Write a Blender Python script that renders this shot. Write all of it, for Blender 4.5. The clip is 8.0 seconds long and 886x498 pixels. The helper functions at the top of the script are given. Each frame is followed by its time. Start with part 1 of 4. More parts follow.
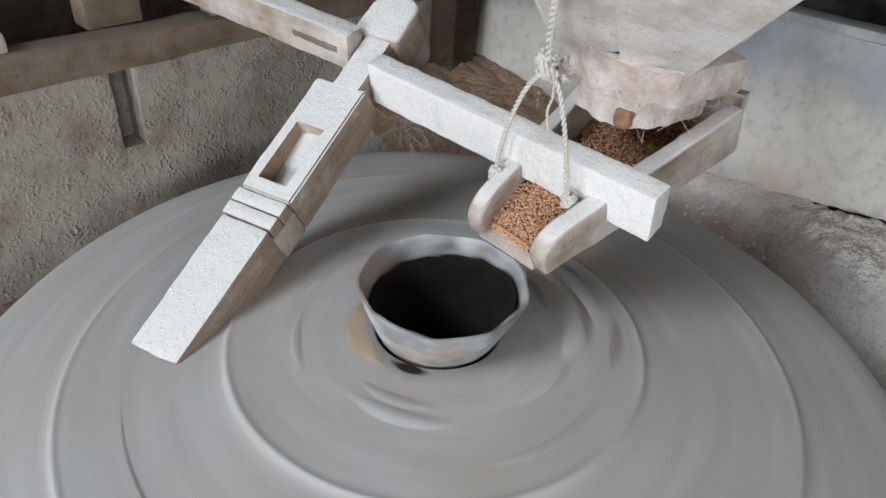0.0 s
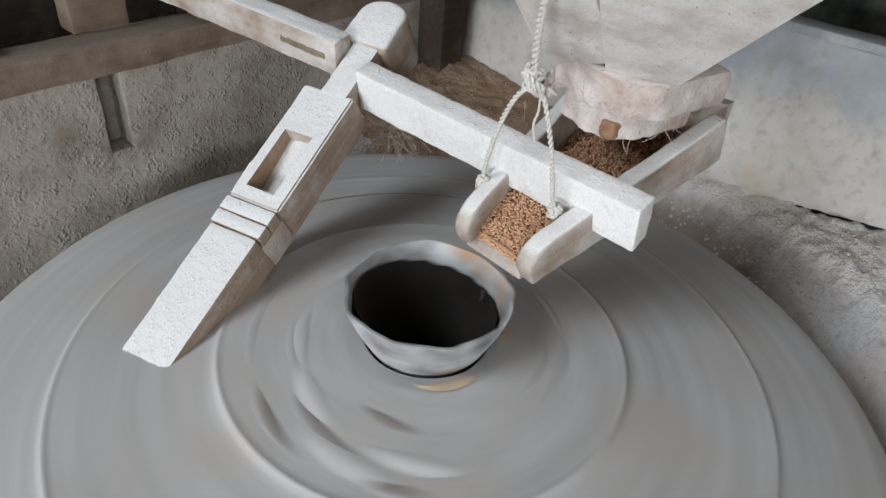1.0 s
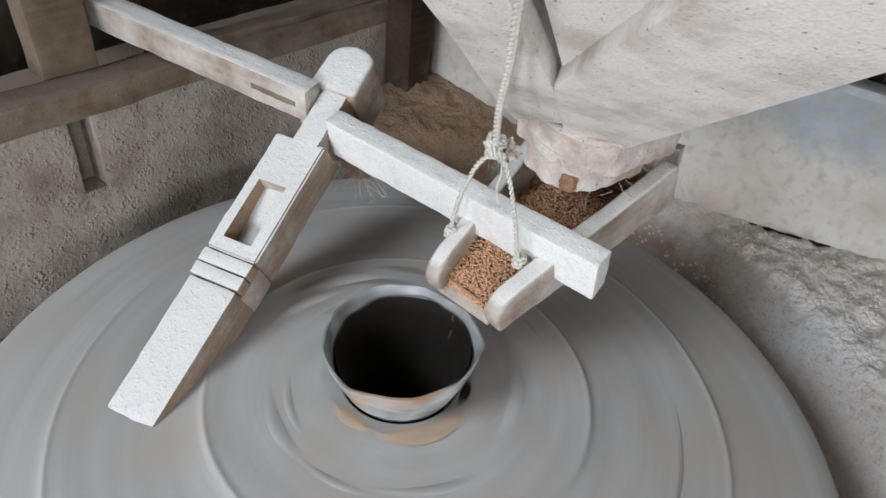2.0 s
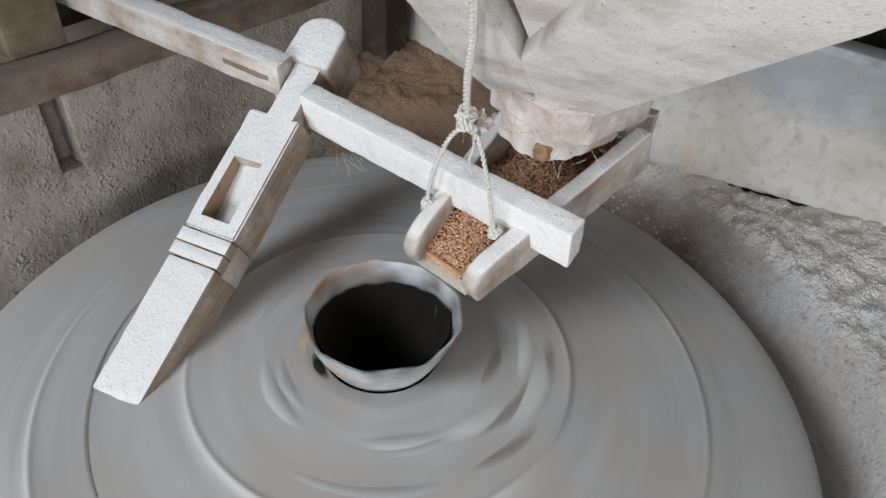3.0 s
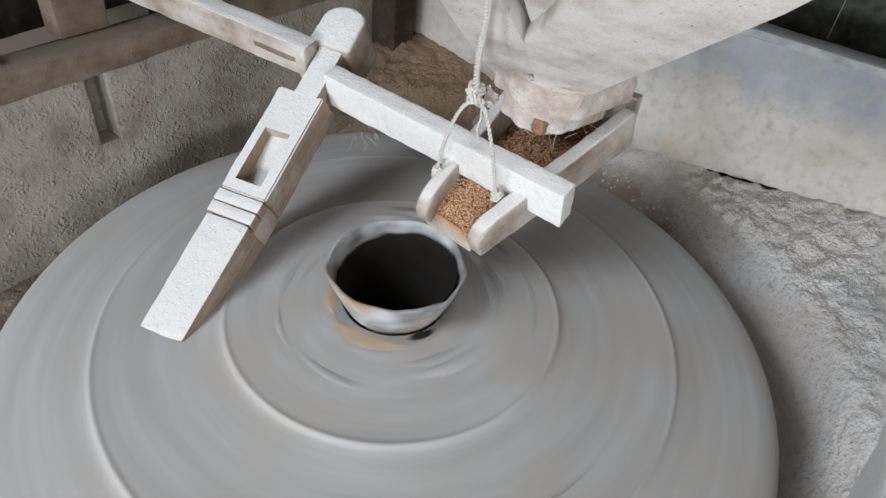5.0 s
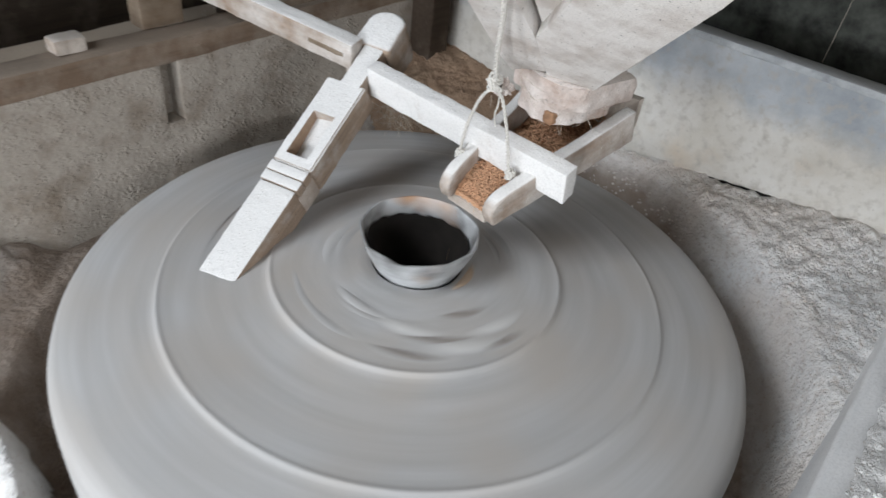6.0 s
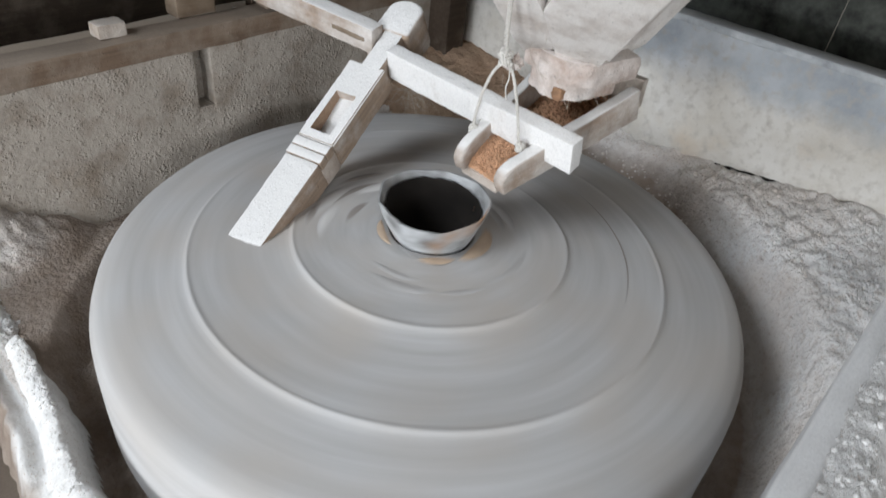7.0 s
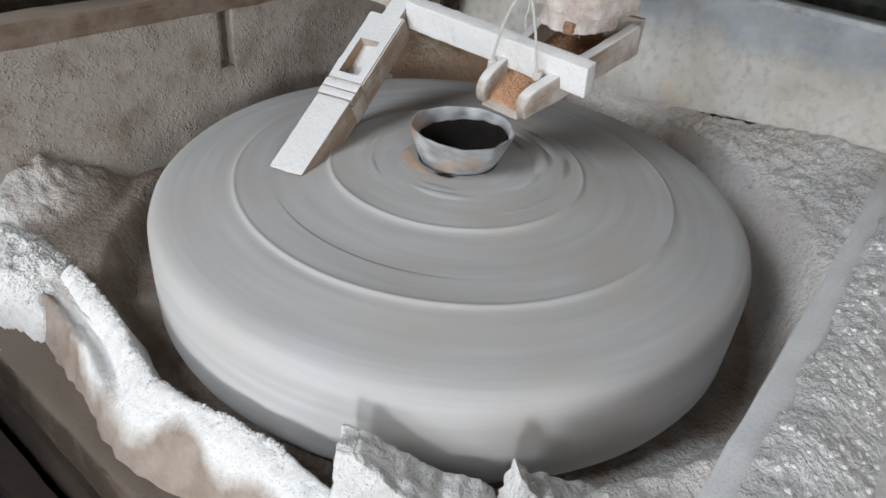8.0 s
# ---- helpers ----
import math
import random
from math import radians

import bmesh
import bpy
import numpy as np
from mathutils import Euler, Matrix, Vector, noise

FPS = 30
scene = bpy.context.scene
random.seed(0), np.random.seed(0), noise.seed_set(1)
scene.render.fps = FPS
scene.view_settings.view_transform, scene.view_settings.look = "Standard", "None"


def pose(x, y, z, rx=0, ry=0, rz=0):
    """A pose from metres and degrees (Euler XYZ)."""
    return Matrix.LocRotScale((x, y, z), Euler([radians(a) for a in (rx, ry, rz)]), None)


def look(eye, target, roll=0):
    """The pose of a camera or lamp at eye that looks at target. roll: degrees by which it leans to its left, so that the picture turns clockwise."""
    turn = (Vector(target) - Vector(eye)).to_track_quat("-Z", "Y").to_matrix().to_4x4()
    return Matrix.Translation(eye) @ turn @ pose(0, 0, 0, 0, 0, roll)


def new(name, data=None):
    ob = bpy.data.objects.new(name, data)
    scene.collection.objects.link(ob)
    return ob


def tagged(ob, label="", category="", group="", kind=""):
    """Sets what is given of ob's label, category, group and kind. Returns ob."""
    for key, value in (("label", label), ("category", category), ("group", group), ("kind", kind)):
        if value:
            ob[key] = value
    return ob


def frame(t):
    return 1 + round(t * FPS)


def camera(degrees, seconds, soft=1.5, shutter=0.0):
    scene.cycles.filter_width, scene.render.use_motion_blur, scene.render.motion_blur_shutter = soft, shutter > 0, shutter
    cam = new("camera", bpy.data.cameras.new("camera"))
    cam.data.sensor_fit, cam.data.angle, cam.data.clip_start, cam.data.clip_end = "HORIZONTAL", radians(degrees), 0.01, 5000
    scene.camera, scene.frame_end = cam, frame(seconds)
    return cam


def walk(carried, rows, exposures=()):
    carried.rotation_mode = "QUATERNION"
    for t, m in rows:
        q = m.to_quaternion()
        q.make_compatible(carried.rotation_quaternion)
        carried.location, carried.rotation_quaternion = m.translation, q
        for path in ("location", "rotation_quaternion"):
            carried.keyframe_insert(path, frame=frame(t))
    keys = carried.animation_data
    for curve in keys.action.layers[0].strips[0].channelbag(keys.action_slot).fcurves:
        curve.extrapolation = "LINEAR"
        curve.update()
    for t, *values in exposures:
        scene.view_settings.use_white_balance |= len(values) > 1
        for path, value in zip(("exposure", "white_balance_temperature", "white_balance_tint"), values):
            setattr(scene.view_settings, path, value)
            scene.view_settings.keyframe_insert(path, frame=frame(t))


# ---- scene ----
cam = camera(66.7, 8.0, soft=1.5, shutter=0.5)
PATH = [
    (0.0, -0.0171, -0.5954, 1.2837, 54.59, -3.74, 0.67),
    (0.5, -0.0176, -0.5950, 1.2891, 55.00, -3.97, -0.03),
    (1.0, -0.0165, -0.5898, 1.3038, 53.97, -4.21, -0.10),
    (1.5, -0.0180, -0.5812, 1.3420, 54.41, -4.75, -1.03),
    (1.7, -0.0220, -0.5763, 1.3676, 54.01, -4.85, -1.82),
    (2.8, -0.0048, -0.5738, 1.4111, 49.01, -3.59, -4.62),
    (3.0, -0.0033, -0.5752, 1.4066, 49.62, -3.53, -4.49),
    (3.5, -0.0055, -0.5740, 1.4048, 49.54, -3.66, -4.64),
    (4.0, -0.0131, -0.5850, 1.4055, 49.90, -3.90, -4.61),
    (4.5, -0.0275, -0.6396, 1.4105, 49.63, -4.38, -4.44),
    (5.8, -0.0389, -0.8150, 1.4729, 50.57, -6.02, -2.33),
    (6.0, -0.0357, -0.8600, 1.4620, 51.52, -5.90, -0.68),
    (6.5, -0.0227, -0.9367, 1.4762, 52.46, -4.94, 2.06),
    (7.0, -0.0285, -0.9595, 1.4400, 52.70, -5.41, 0.75),
    (7.5, -0.0795, -1.0538, 1.3645, 52.90, -4.34, -1.17),
    (8.0, -0.1382, -1.1390, 1.3387, 55.05, -5.32, -3.04),
]
walk(cam, [(t, pose(*p)) for t, *p in PATH], exposures=[(0.0, -0.04), (3.0, -0.04), (4.5, 0.0), (6.0, 0.08), (7.0, 0.06), (7.5, 0.06), (8.0, -0.10)])

# ---- world and light ----
world = bpy.data.worlds.new("sky")
scene.world = world
world.use_nodes = True
wn = world.node_tree.nodes
sky = wn.new("ShaderNodeTexSky")
sky.sky_type, sky.sun_disc = "NISHITA", False
sky.sun_elevation, sky.sun_rotation = radians(38), radians(250)
wn["Background"].inputs[1].default_value = 0.10
world.node_tree.links.new(sky.outputs[0], wn["Background"].inputs[0])


def area(name, eye, target, sx, sy, watts, colour):
    d = bpy.data.lights.new(name, "AREA")
    d.shape, d.size, d.size_y, d.energy, d.color = "RECTANGLE", sx, sy, watts, colour
    ob = new(name, d)
    ob.matrix_world = look(eye, target)
    return ob


# daylight in the high and the low west window and in the low south one
area("high_window_daylight", (-2.48, -1.30, 3.05), (0.0, 0.0, 0.7), 1.3, 1.3, 79, (0.83, 0.91, 1.0))
area("low_window_daylight", (-1.35, -4.02, 1.10), (0.0, -0.2, 0.7), 0.56, 0.62, 74, (0.89, 0.94, 1.0))
area("low_window_daylight", (-2.48, -3.00, 1.10), (0.0, -0.2, 0.7), 0.56, 0.62, 44, (0.90, 0.945, 1.0))
# added fill that brightens the right side; its window is made up
area("right_fill_light", (1.10, -4.02, 1.75), (0.2, 0.0, 0.7), 0.76, 0.76, 38, (0.90, 0.945, 1.0))
scene.view_settings.exposure = 0.0

# ---- materials ----


def material(name):
    m = bpy.data.materials.new(name)
    m.use_nodes = True
    return m, m.node_tree.nodes, m.node_tree.links


def mix(n, l, fac, a, b):
    k = n.new("ShaderNodeMix")
    k.data_type = "RGBA"
    for sock, v in ((k.inputs[0], fac), (k.inputs[6], a), (k.inputs[7], b)):
        if isinstance(v, (tuple, float, int)):
            sock.default_value = (*v, 1) if isinstance(v, tuple) else v
        else:
            l.new(v, sock)
    return k.outputs[2]


def noise_tex(n, l, scale, detail=4, rough=0.6, stretch=None, coords="Object"):
    tc = n.new("ShaderNodeTexCoord")
    t = n.new("ShaderNodeTexNoise")
    t.inputs["Scale"].default_value, t.inputs["Detail"].default_value, t.inputs["Roughness"].default_value = scale, detail, rough
    src = tc.outputs[coords]
    if stretch:
        mp = n.new("ShaderNodeMapping")
        mp.inputs["Scale"].default_value = stretch
        l.new(src, mp.inputs[0])
        src = mp.outputs[0]
    l.new(src, t.inputs["Vector"])
    return t.outputs["Fac"]


def ramp(n, l, fac, lo, hi):
    r = n.new("ShaderNodeMapRange")
    r.inputs[1].default_value, r.inputs[2].default_value = lo, hi
    l.new(fac, r.inputs[0])
    return r.outputs[0]


def bump(n, l, height, strength, dist, under=None):
    b = n.new("ShaderNodeBump")
    b.inputs["Strength"].default_value, b.inputs["Distance"].default_value = strength, dist
    l.new(height, b.inputs["Height"])
    if under is not None:
        l.new(under, b.inputs["Normal"])
    return b.outputs[0]


def up_mask(n, l, lo, hi):
    """How far a surface faces up: dust lies there."""
    g = n.new("ShaderNodeNewGeometry")
    s = n.new("ShaderNodeSeparateXYZ")
    l.new(g.outputs["Normal"], s.inputs[0])
    return ramp(n, l, s.outputs[2], lo, hi)


def crumb_height(n, l, scale):
    """Round crumbs of uneven size, missing in places."""
    tc = n.new("ShaderNodeTexCoord")
    warp = n.new("ShaderNodeTexNoise")
    warp.inputs["Scale"].default_value = scale * 0.5
    l.new(tc.outputs["Object"], warp.inputs["Vector"])
    push = n.new("ShaderNodeVectorMath")
    push.operation = "MULTIPLY_ADD"
    push.inputs[1].default_value = (1.2 / scale,) * 3
    l.new(warp.outputs["Color"], push.inputs[0])
    l.new(tc.outputs["Object"], push.inputs[2])
    v = n.new("ShaderNodeTexVoronoi")
    v.inputs["Scale"].default_value = scale
    l.new(push.outputs[0], v.inputs["Vector"])
    dome = n.new("ShaderNodeMapRange")
    dome.interpolation_type = "SMOOTHSTEP"
    dome.inputs[1].default_value, dome.inputs[2].default_value = 0.75, 0.12
    l.new(v.outputs["Distance"], dome.inputs[0])
    keep = n.new("ShaderNodeMath")
    keep.operation = "MULTIPLY"
    l.new(dome.outputs[0], keep.inputs[0])
    l.new(ramp(n, l, noise_tex(n, l, scale * 0.35, 3, 0.6), 0.47, 0.70), keep.inputs[1])
    return keep.outputs[0]


def dusty(name, wood, dust, cover=(0.35, 0.62), up=(0.2, 0.8), grain=(3, 60, 60), fine=210, relief=0.0034, rough=0.92, speck=0.0):
    """Wood or plaster under a layer of flour, thick where it faces up, worn through in patches."""
    m, n, l = material(name)
    fibre = noise_tex(n, l, 1.6, 5, 0.65, grain)
    base = mix(n, l, ramp(n, l, fibre, 0.3, 0.75), tuple(c * 0.62 for c in wood), wood)
    patches = noise_tex(n, l, 11, 6, 0.62)
    grit = noise_tex(n, l, fine * 1.5, 2, 0.5)
    broad = noise_tex(n, l, 3.2, 3, 0.5)
    cov = ramp(n, l, patches, *cover)
    mx = n.new("ShaderNodeMath")
    mx.operation = "MAXIMUM"
    l.new(cov, mx.inputs[0])
    l.new(up_mask(n, l, *up), mx.inputs[1])
    tone = mix(n, l, ramp(n, l, broad, 0.3, 0.7), tuple(c * 0.88 for c in dust), dust)
    tone = mix(n, l, ramp(n, l, grit, 0.28, 0.55), tuple(c * 0.82 for c in dust), tone)
    col = mix(n, l, mx.outputs[0], base, tone)
    if speck:
        col = mix(n, l, ramp(n, l, noise_tex(n, l, 190, 2, 0.5), 0.68, 0.74), col, tuple(c * speck for c in dust))
    p = n["Principled BSDF"]
    l.new(col, p.inputs["Base Color"])
    p.inputs["Roughness"].default_value = rough
    p.inputs["Specular IOR Level"].default_value = 0.15
    b = bump(n, l, crumb_height(n, l, fine * 1.15), 0.75, relief * 0.30)
    b = bump(n, l, noise_tex(n, l, fine * 0.45, 3, 0.6), 0.4, relief * 0.7, b)
    b = bump(n, l, patches, 0.18, 0.006, b)
    b = bump(n, l, fibre, 0.12, 0.001, b)
    l.new(b, p.inputs["Normal"])
    return m


m_white_wood = dusty("flour_dusted_wood", (0.36, 0.27, 0.20), (0.765, 0.75, 0.73), cover=(0.12, 0.42), up=(0.30, 0.75))
m_arm = dusty("dusted_arm_wood", (0.40, 0.30, 0.225), (0.77, 0.755, 0.735), cover=(0.46, 0.90), up=(0.30, 0.80), grain=(60, 3, 60))
m_rail = dusty("smooth_floured_board", (0.62, 0.59, 0.56), (0.84, 0.835, 0.83), cover=(0.10, 0.36), up=(0.2, 0.6), relief=0.0010)
m_trough = dusty("dusted_trough_wood", (0.38, 0.285, 0.215), (0.78, 0.76, 0.735), cover=(0.36, 0.78), up=(0.35, 0.75), grain=(3, 60, 60))
m_side_wood = dusty("thinly_dusted_wood", (0.34, 0.25, 0.19), (0.62, 0.56, 0.50), cover=(0.28, 0.62), up=(0.45, 0.9))
m_mortise = dusty("bare_mortise_wood", (0.42, 0.29, 0.20), (0.56, 0.46, 0.38), cover=(0.5, 0.9), up=(0.9, 1.2))
m_spout = dusty("pinkish_spout_wood", (0.44, 0.32, 0.26), (0.78, 0.72, 0.68), cover=(0.34, 0.66), up=(0.6, 0.95), fine=200, relief=0.0034, speck=0.35)
m_hopper = dusty("pale_hopper_boards", (0.46, 0.37, 0.31), (0.835, 0.80, 0.765), cover=(0.20, 0.55), grain=(3, 50, 50), fine=260, relief=0.0022, speck=0.3)
m_wall = dusty("dust_caked_boards", (0.26, 0.205, 0.155), (0.415, 0.37, 0.32), cover=(0.22, 0.52), up=(0.5, 0.95), fine=130, relief=0.011)
m_band = dusty("brown_top_board", (0.22, 0.155, 0.11), (0.37, 0.315, 0.26), cover=(0.42, 0.80), up=(0.75, 1.2), fine=200, relief=0.0024)
m_upper = dusty("grey_blue_board", (0.36, 0.38, 0.40), (0.60, 0.62, 0.63), cover=(0.35, 0.72), up=(0.5, 0.9), fine=220, relief=0.0014)


def stained_wall():
    """Cream limewash below, a grey-blue weathered stain above with an uneven edge."""
    m, n, l = material("limewash_and_stain")
    tc = n.new("ShaderNodeTexCoord")
    sep = n.new("ShaderNodeSeparateXYZ")
    l.new(tc.outputs["Object"], sep.inputs[0])
    wob = n.new("ShaderNodeMath")
    wob.operation = "MULTIPLY_ADD"
    wob.inputs[1].default_value = 0.16
    l.new(noise_tex(n, l, 7, 6, 0.65), wob.inputs[0])
    l.new(sep.outputs[2], wob.inputs[2])
    edge = ramp(n, l, wob.outputs[0], 0.94, 1.0)
    broad, fine = noise_tex(n, l, 6, 6, 0.65), noise_tex(n, l, 45, 5, 0.6)
    cream = mix(n, l, ramp(n, l, broad, 0.35, 0.65), (0.50, 0.465, 0.41), (0.62, 0.60, 0.565))
    grey = mix(n, l, ramp(n, l, broad, 0.3, 0.7), (0.25, 0.275, 0.30), (0.48, 0.50, 0.52))
    rust = mix(n, l, ramp(n, l, noise_tex(n, l, 5, 4, 0.6), 0.56, 0.75), cream, (0.50, 0.42, 0.33))
    col = mix(n, l, edge, rust, grey)
    col = mix(n, l, ramp(n, l, fine, 0.25, 0.5), (0.40, 0.37, 0.33), col)
    col = mix(n, l, ramp(n, l, noise_tex(n, l, 230, 2, 0.5), 0.72, 0.78), col, (0.26, 0.22, 0.18))
    p = n["Principled BSDF"]
    l.new(col, p.inputs["Base Color"])
    p.inputs["Roughness"].default_value = 0.9
    b = bump(n, l, fine, 0.5, 0.003)
    l.new(bump(n, l, noise_tex(n, l, 220, 3, 0.6), 0.5, 0.0012, b), p.inputs["Normal"])
    return m


m_stain = stained_wall()
m_dark = dusty("dark_old_timber", (0.085, 0.062, 0.046), (0.22, 0.18, 0.145), cover=(0.50, 0.95), up=(0.6, 1.1), relief=0.0015)
m_brown = dusty("dim_brown_timber", (0.20, 0.145, 0.10), (0.34, 0.28, 0.22), cover=(0.42, 0.85), up=(0.6, 1.0), relief=0.0015)
m_pink = dusty("worn_pink_plaster", (0.50, 0.36, 0.30), (0.74, 0.70, 0.66), cover=(0.34, 0.55), up=(0.85, 1.1), fine=120, relief=0.0028)
m_floorwood = dusty("floured_floor_boards", (0.20, 0.15, 0.11), (0.40, 0.35, 0.30), cover=(0.4, 0.7), up=(1.2, 1.5))


def flour_material(name, colour, warm, fine=230, relief=0.0035):
    m, n, l = material(name)
    big = noise_tex(n, l, 5, 4, 0.6)
    grit = noise_tex(n, l, fine, 4, 0.65)
    clump = noise_tex(n, l, 75, 4, 0.6)
    col = mix(n, l, ramp(n, l, big, 0.35, 0.7), colour, warm)
    col = mix(n, l, ramp(n, l, clump, 0.25, 0.5), tuple(c * 0.86 for c in warm), col)
    col = mix(n, l, ramp(n, l, noise_tex(n, l, 330, 2, 0.5), 0.66, 0.72), col, (0.42, 0.28, 0.18))
    p = n["Principled BSDF"]
    l.new(col, p.inputs["Base Color"])
    p.inputs["Roughness"].default_value = 0.95
    p.inputs["Specular IOR Level"].default_value = 0.1
    b = bump(n, l, grit, 0.9, relief)
    l.new(bump(n, l, clump, 0.8, relief * 2.5, b), p.inputs["Normal"])
    return m


m_flour = flour_material("coarse_flour", (0.76, 0.745, 0.73), (0.67, 0.585, 0.515), 170, 0.005)


def bank_material(name, colour, warm, fine, relief):
    """Flour that thins out over brown, dusty boards; on the bank the brown also holds shade."""
    m = flour_material(name, colour, warm, fine, relief)
    n, l = m.node_tree.nodes, m.node_tree.links
    p = n["Principled BSDF"]
    flour = p.inputs["Base Color"].links[0].from_socket
    at = n.new("ShaderNodeAttribute")
    at.attribute_name = "flour_shade_mix"
    soft = n.new("ShaderNodeMath")
    soft.operation = "MULTIPLY_ADD"
    soft.inputs[1].default_value = 0.5
    l.new(noise_tex(n, l, 30, 4, 0.6), soft.inputs[0])
    l.new(at.outputs["Fac"], soft.inputs[2])
    brown = mix(n, l, ramp(n, l, noise_tex(n, l, 14, 4, 0.6), 0.3, 0.7), (0.24, 0.185, 0.145), (0.40, 0.335, 0.285))
    l.new(mix(n, l, ramp(n, l, soft.outputs[0], 0.45, 0.95), brown, flour), p.inputs["Base Color"])
    return m


m_bank = bank_material("banked_flour", (0.79, 0.78, 0.765), (0.73, 0.665, 0.61), 170, 0.0045)
m_slide = bank_material("sliding_flour", (0.78, 0.77, 0.755), (0.72, 0.70, 0.67), 230, 0.002)
m_white_flour = flour_material("caked_white_flour", (0.78, 0.77, 0.755), (0.72, 0.70, 0.67))
m_meal = flour_material("brown_meal", (0.52, 0.37, 0.26), (0.42, 0.28, 0.19), 300, 0.004)


def stone_material():
    """Flour-filmed stone, streaked round its axis by long rubbing."""
    m, n, l = material("floury_millstone")
    tc = n.new("ShaderNodeTexCoord")
    s = n.new("ShaderNodeSeparateXYZ")
    l.new(tc.outputs["Object"], s.inputs[0])
    at = n.new("ShaderNodeMath")
    at.operation = "ARCTAN2"
    l.new(s.outputs[1], at.inputs[0])
    l.new(s.outputs[0], at.inputs[1])
    sn, cs = n.new("ShaderNodeMath"), n.new("ShaderNodeMath")
    sn.operation, cs.operation = "SINE", "COSINE"
    l.new(at.outputs[0], sn.inputs[0])
    l.new(at.outputs[0], cs.inputs[0])
    ln = n.new("ShaderNodeVectorMath")
    ln.operation = "LENGTH"
    flat = n.new("ShaderNodeCombineXYZ")
    l.new(s.outputs[0], flat.inputs[0])
    l.new(s.outputs[1], flat.inputs[1])
    l.new(flat.outputs[0], ln.inputs[0])
    rz = n.new("ShaderNodeMath")
    rz.operation = "SUBTRACT"
    l.new(ln.outputs["Value"], rz.inputs[0])
    l.new(s.outputs[2], rz.inputs[1])
    polar = n.new("ShaderNodeCombineXYZ")
    l.new(cs.outputs[0], polar.inputs[0])
    l.new(sn.outputs[0], polar.inputs[1])
    r30 = n.new("ShaderNodeMath")
    r30.operation = "MULTIPLY"
    r30.inputs[1].default_value = 34
    l.new(rz.outputs[0], r30.inputs[0])
    l.new(r30.outputs[0], polar.inputs[2])
    t = n.new("ShaderNodeTexNoise")
    t.inputs["Scale"].default_value, t.inputs["Detail"].default_value = 1.3, 5
    l.new(polar.outputs[0], t.inputs["Vector"])
    blot = noise_tex(n, l, 9, 3, 0.5)
    col = mix(n, l, ramp(n, l, t.outputs["Fac"], 0.3, 0.72), (0.41, 0.40, 0.39), (0.51, 0.505, 0.50))
    col = mix(n, l, ramp(n, l, blot, 0.42, 0.72), col, (0.45, 0.415, 0.38))
    p = n["Principled BSDF"]
    l.new(col, p.inputs["Base Color"])
    p.inputs["Roughness"].default_value = 0.8
    p.inputs["Specular IOR Level"].default_value = 0.2
    l.new(bump(n, l, t.outputs["Fac"], 0.3, 0.002), p.inputs["Normal"])
    return m


m_stone = stone_material()


def scar_material(name, colour):
    """A scar whose colour wears away into the stone's own towards its edges."""
    m, n, l = material(name)
    at = n.new("ShaderNodeAttribute")
    at.attribute_name = "scar_depth"
    f = n.new("ShaderNodeMath")
    f.operation = "MULTIPLY_ADD"
    f.inputs[1].default_value = 0.6
    l.new(noise_tex(n, l, 60, 4, 0.6), f.inputs[0])
    l.new(at.outputs["Fac"], f.inputs[2])
    p = n["Principled BSDF"]
    l.new(mix(n, l, ramp(n, l, f.outputs[0], 0.35, 1.05), (0.46, 0.452, 0.445), colour), p.inputs["Base Color"])
    p.inputs["Roughness"].default_value = 0.85
    p.inputs["Specular IOR Level"].default_value = 0.2
    return m


m_bump = scar_material("pale_scars", (0.585, 0.57, 0.55))
m_scar = scar_material("dark_scars", (0.29, 0.262, 0.24))


def bowl_material():
    m, n, l = material("floured_sheet_metal")
    patch = noise_tex(n, l, 24, 6, 0.65)
    rust = noise_tex(n, l, 9, 3, 0.5)
    col = mix(n, l, ramp(n, l, patch, 0.32, 0.6), (0.14, 0.135, 0.13), (0.53, 0.54, 0.545))
    col = mix(n, l, ramp(n, l, rust, 0.50, 0.66), col, (0.44, 0.27, 0.165))
    p = n["Principled BSDF"]
    l.new(col, p.inputs["Base Color"])
    p.inputs["Roughness"].default_value = 0.6
    p.inputs["Metallic"].default_value = 0.15
    l.new(bump(n, l, noise_tex(n, l, 120, 4, 0.6), 0.5, 0.002), p.inputs["Normal"])
    return m


m_bowl = bowl_material()


def plain(name, colour, rough=0.9, var=0.75, scale=40, island=False):
    m, n, l = material(name)
    if island:
        g = n.new("ShaderNodeNewGeometry")
        fac = g.outputs["Random Per Island"]
    else:
        fac = ramp(n, l, noise_tex(n, l, scale, 4, 0.6), 0.3, 0.7)
    p = n["Principled BSDF"]
    l.new(mix(n, l, fac, tuple(c * var for c in colour), colour), p.inputs["Base Color"])
    p.inputs["Roughness"].default_value = rough
    p.inputs["Specular IOR Level"].default_value = 0.25
    return m


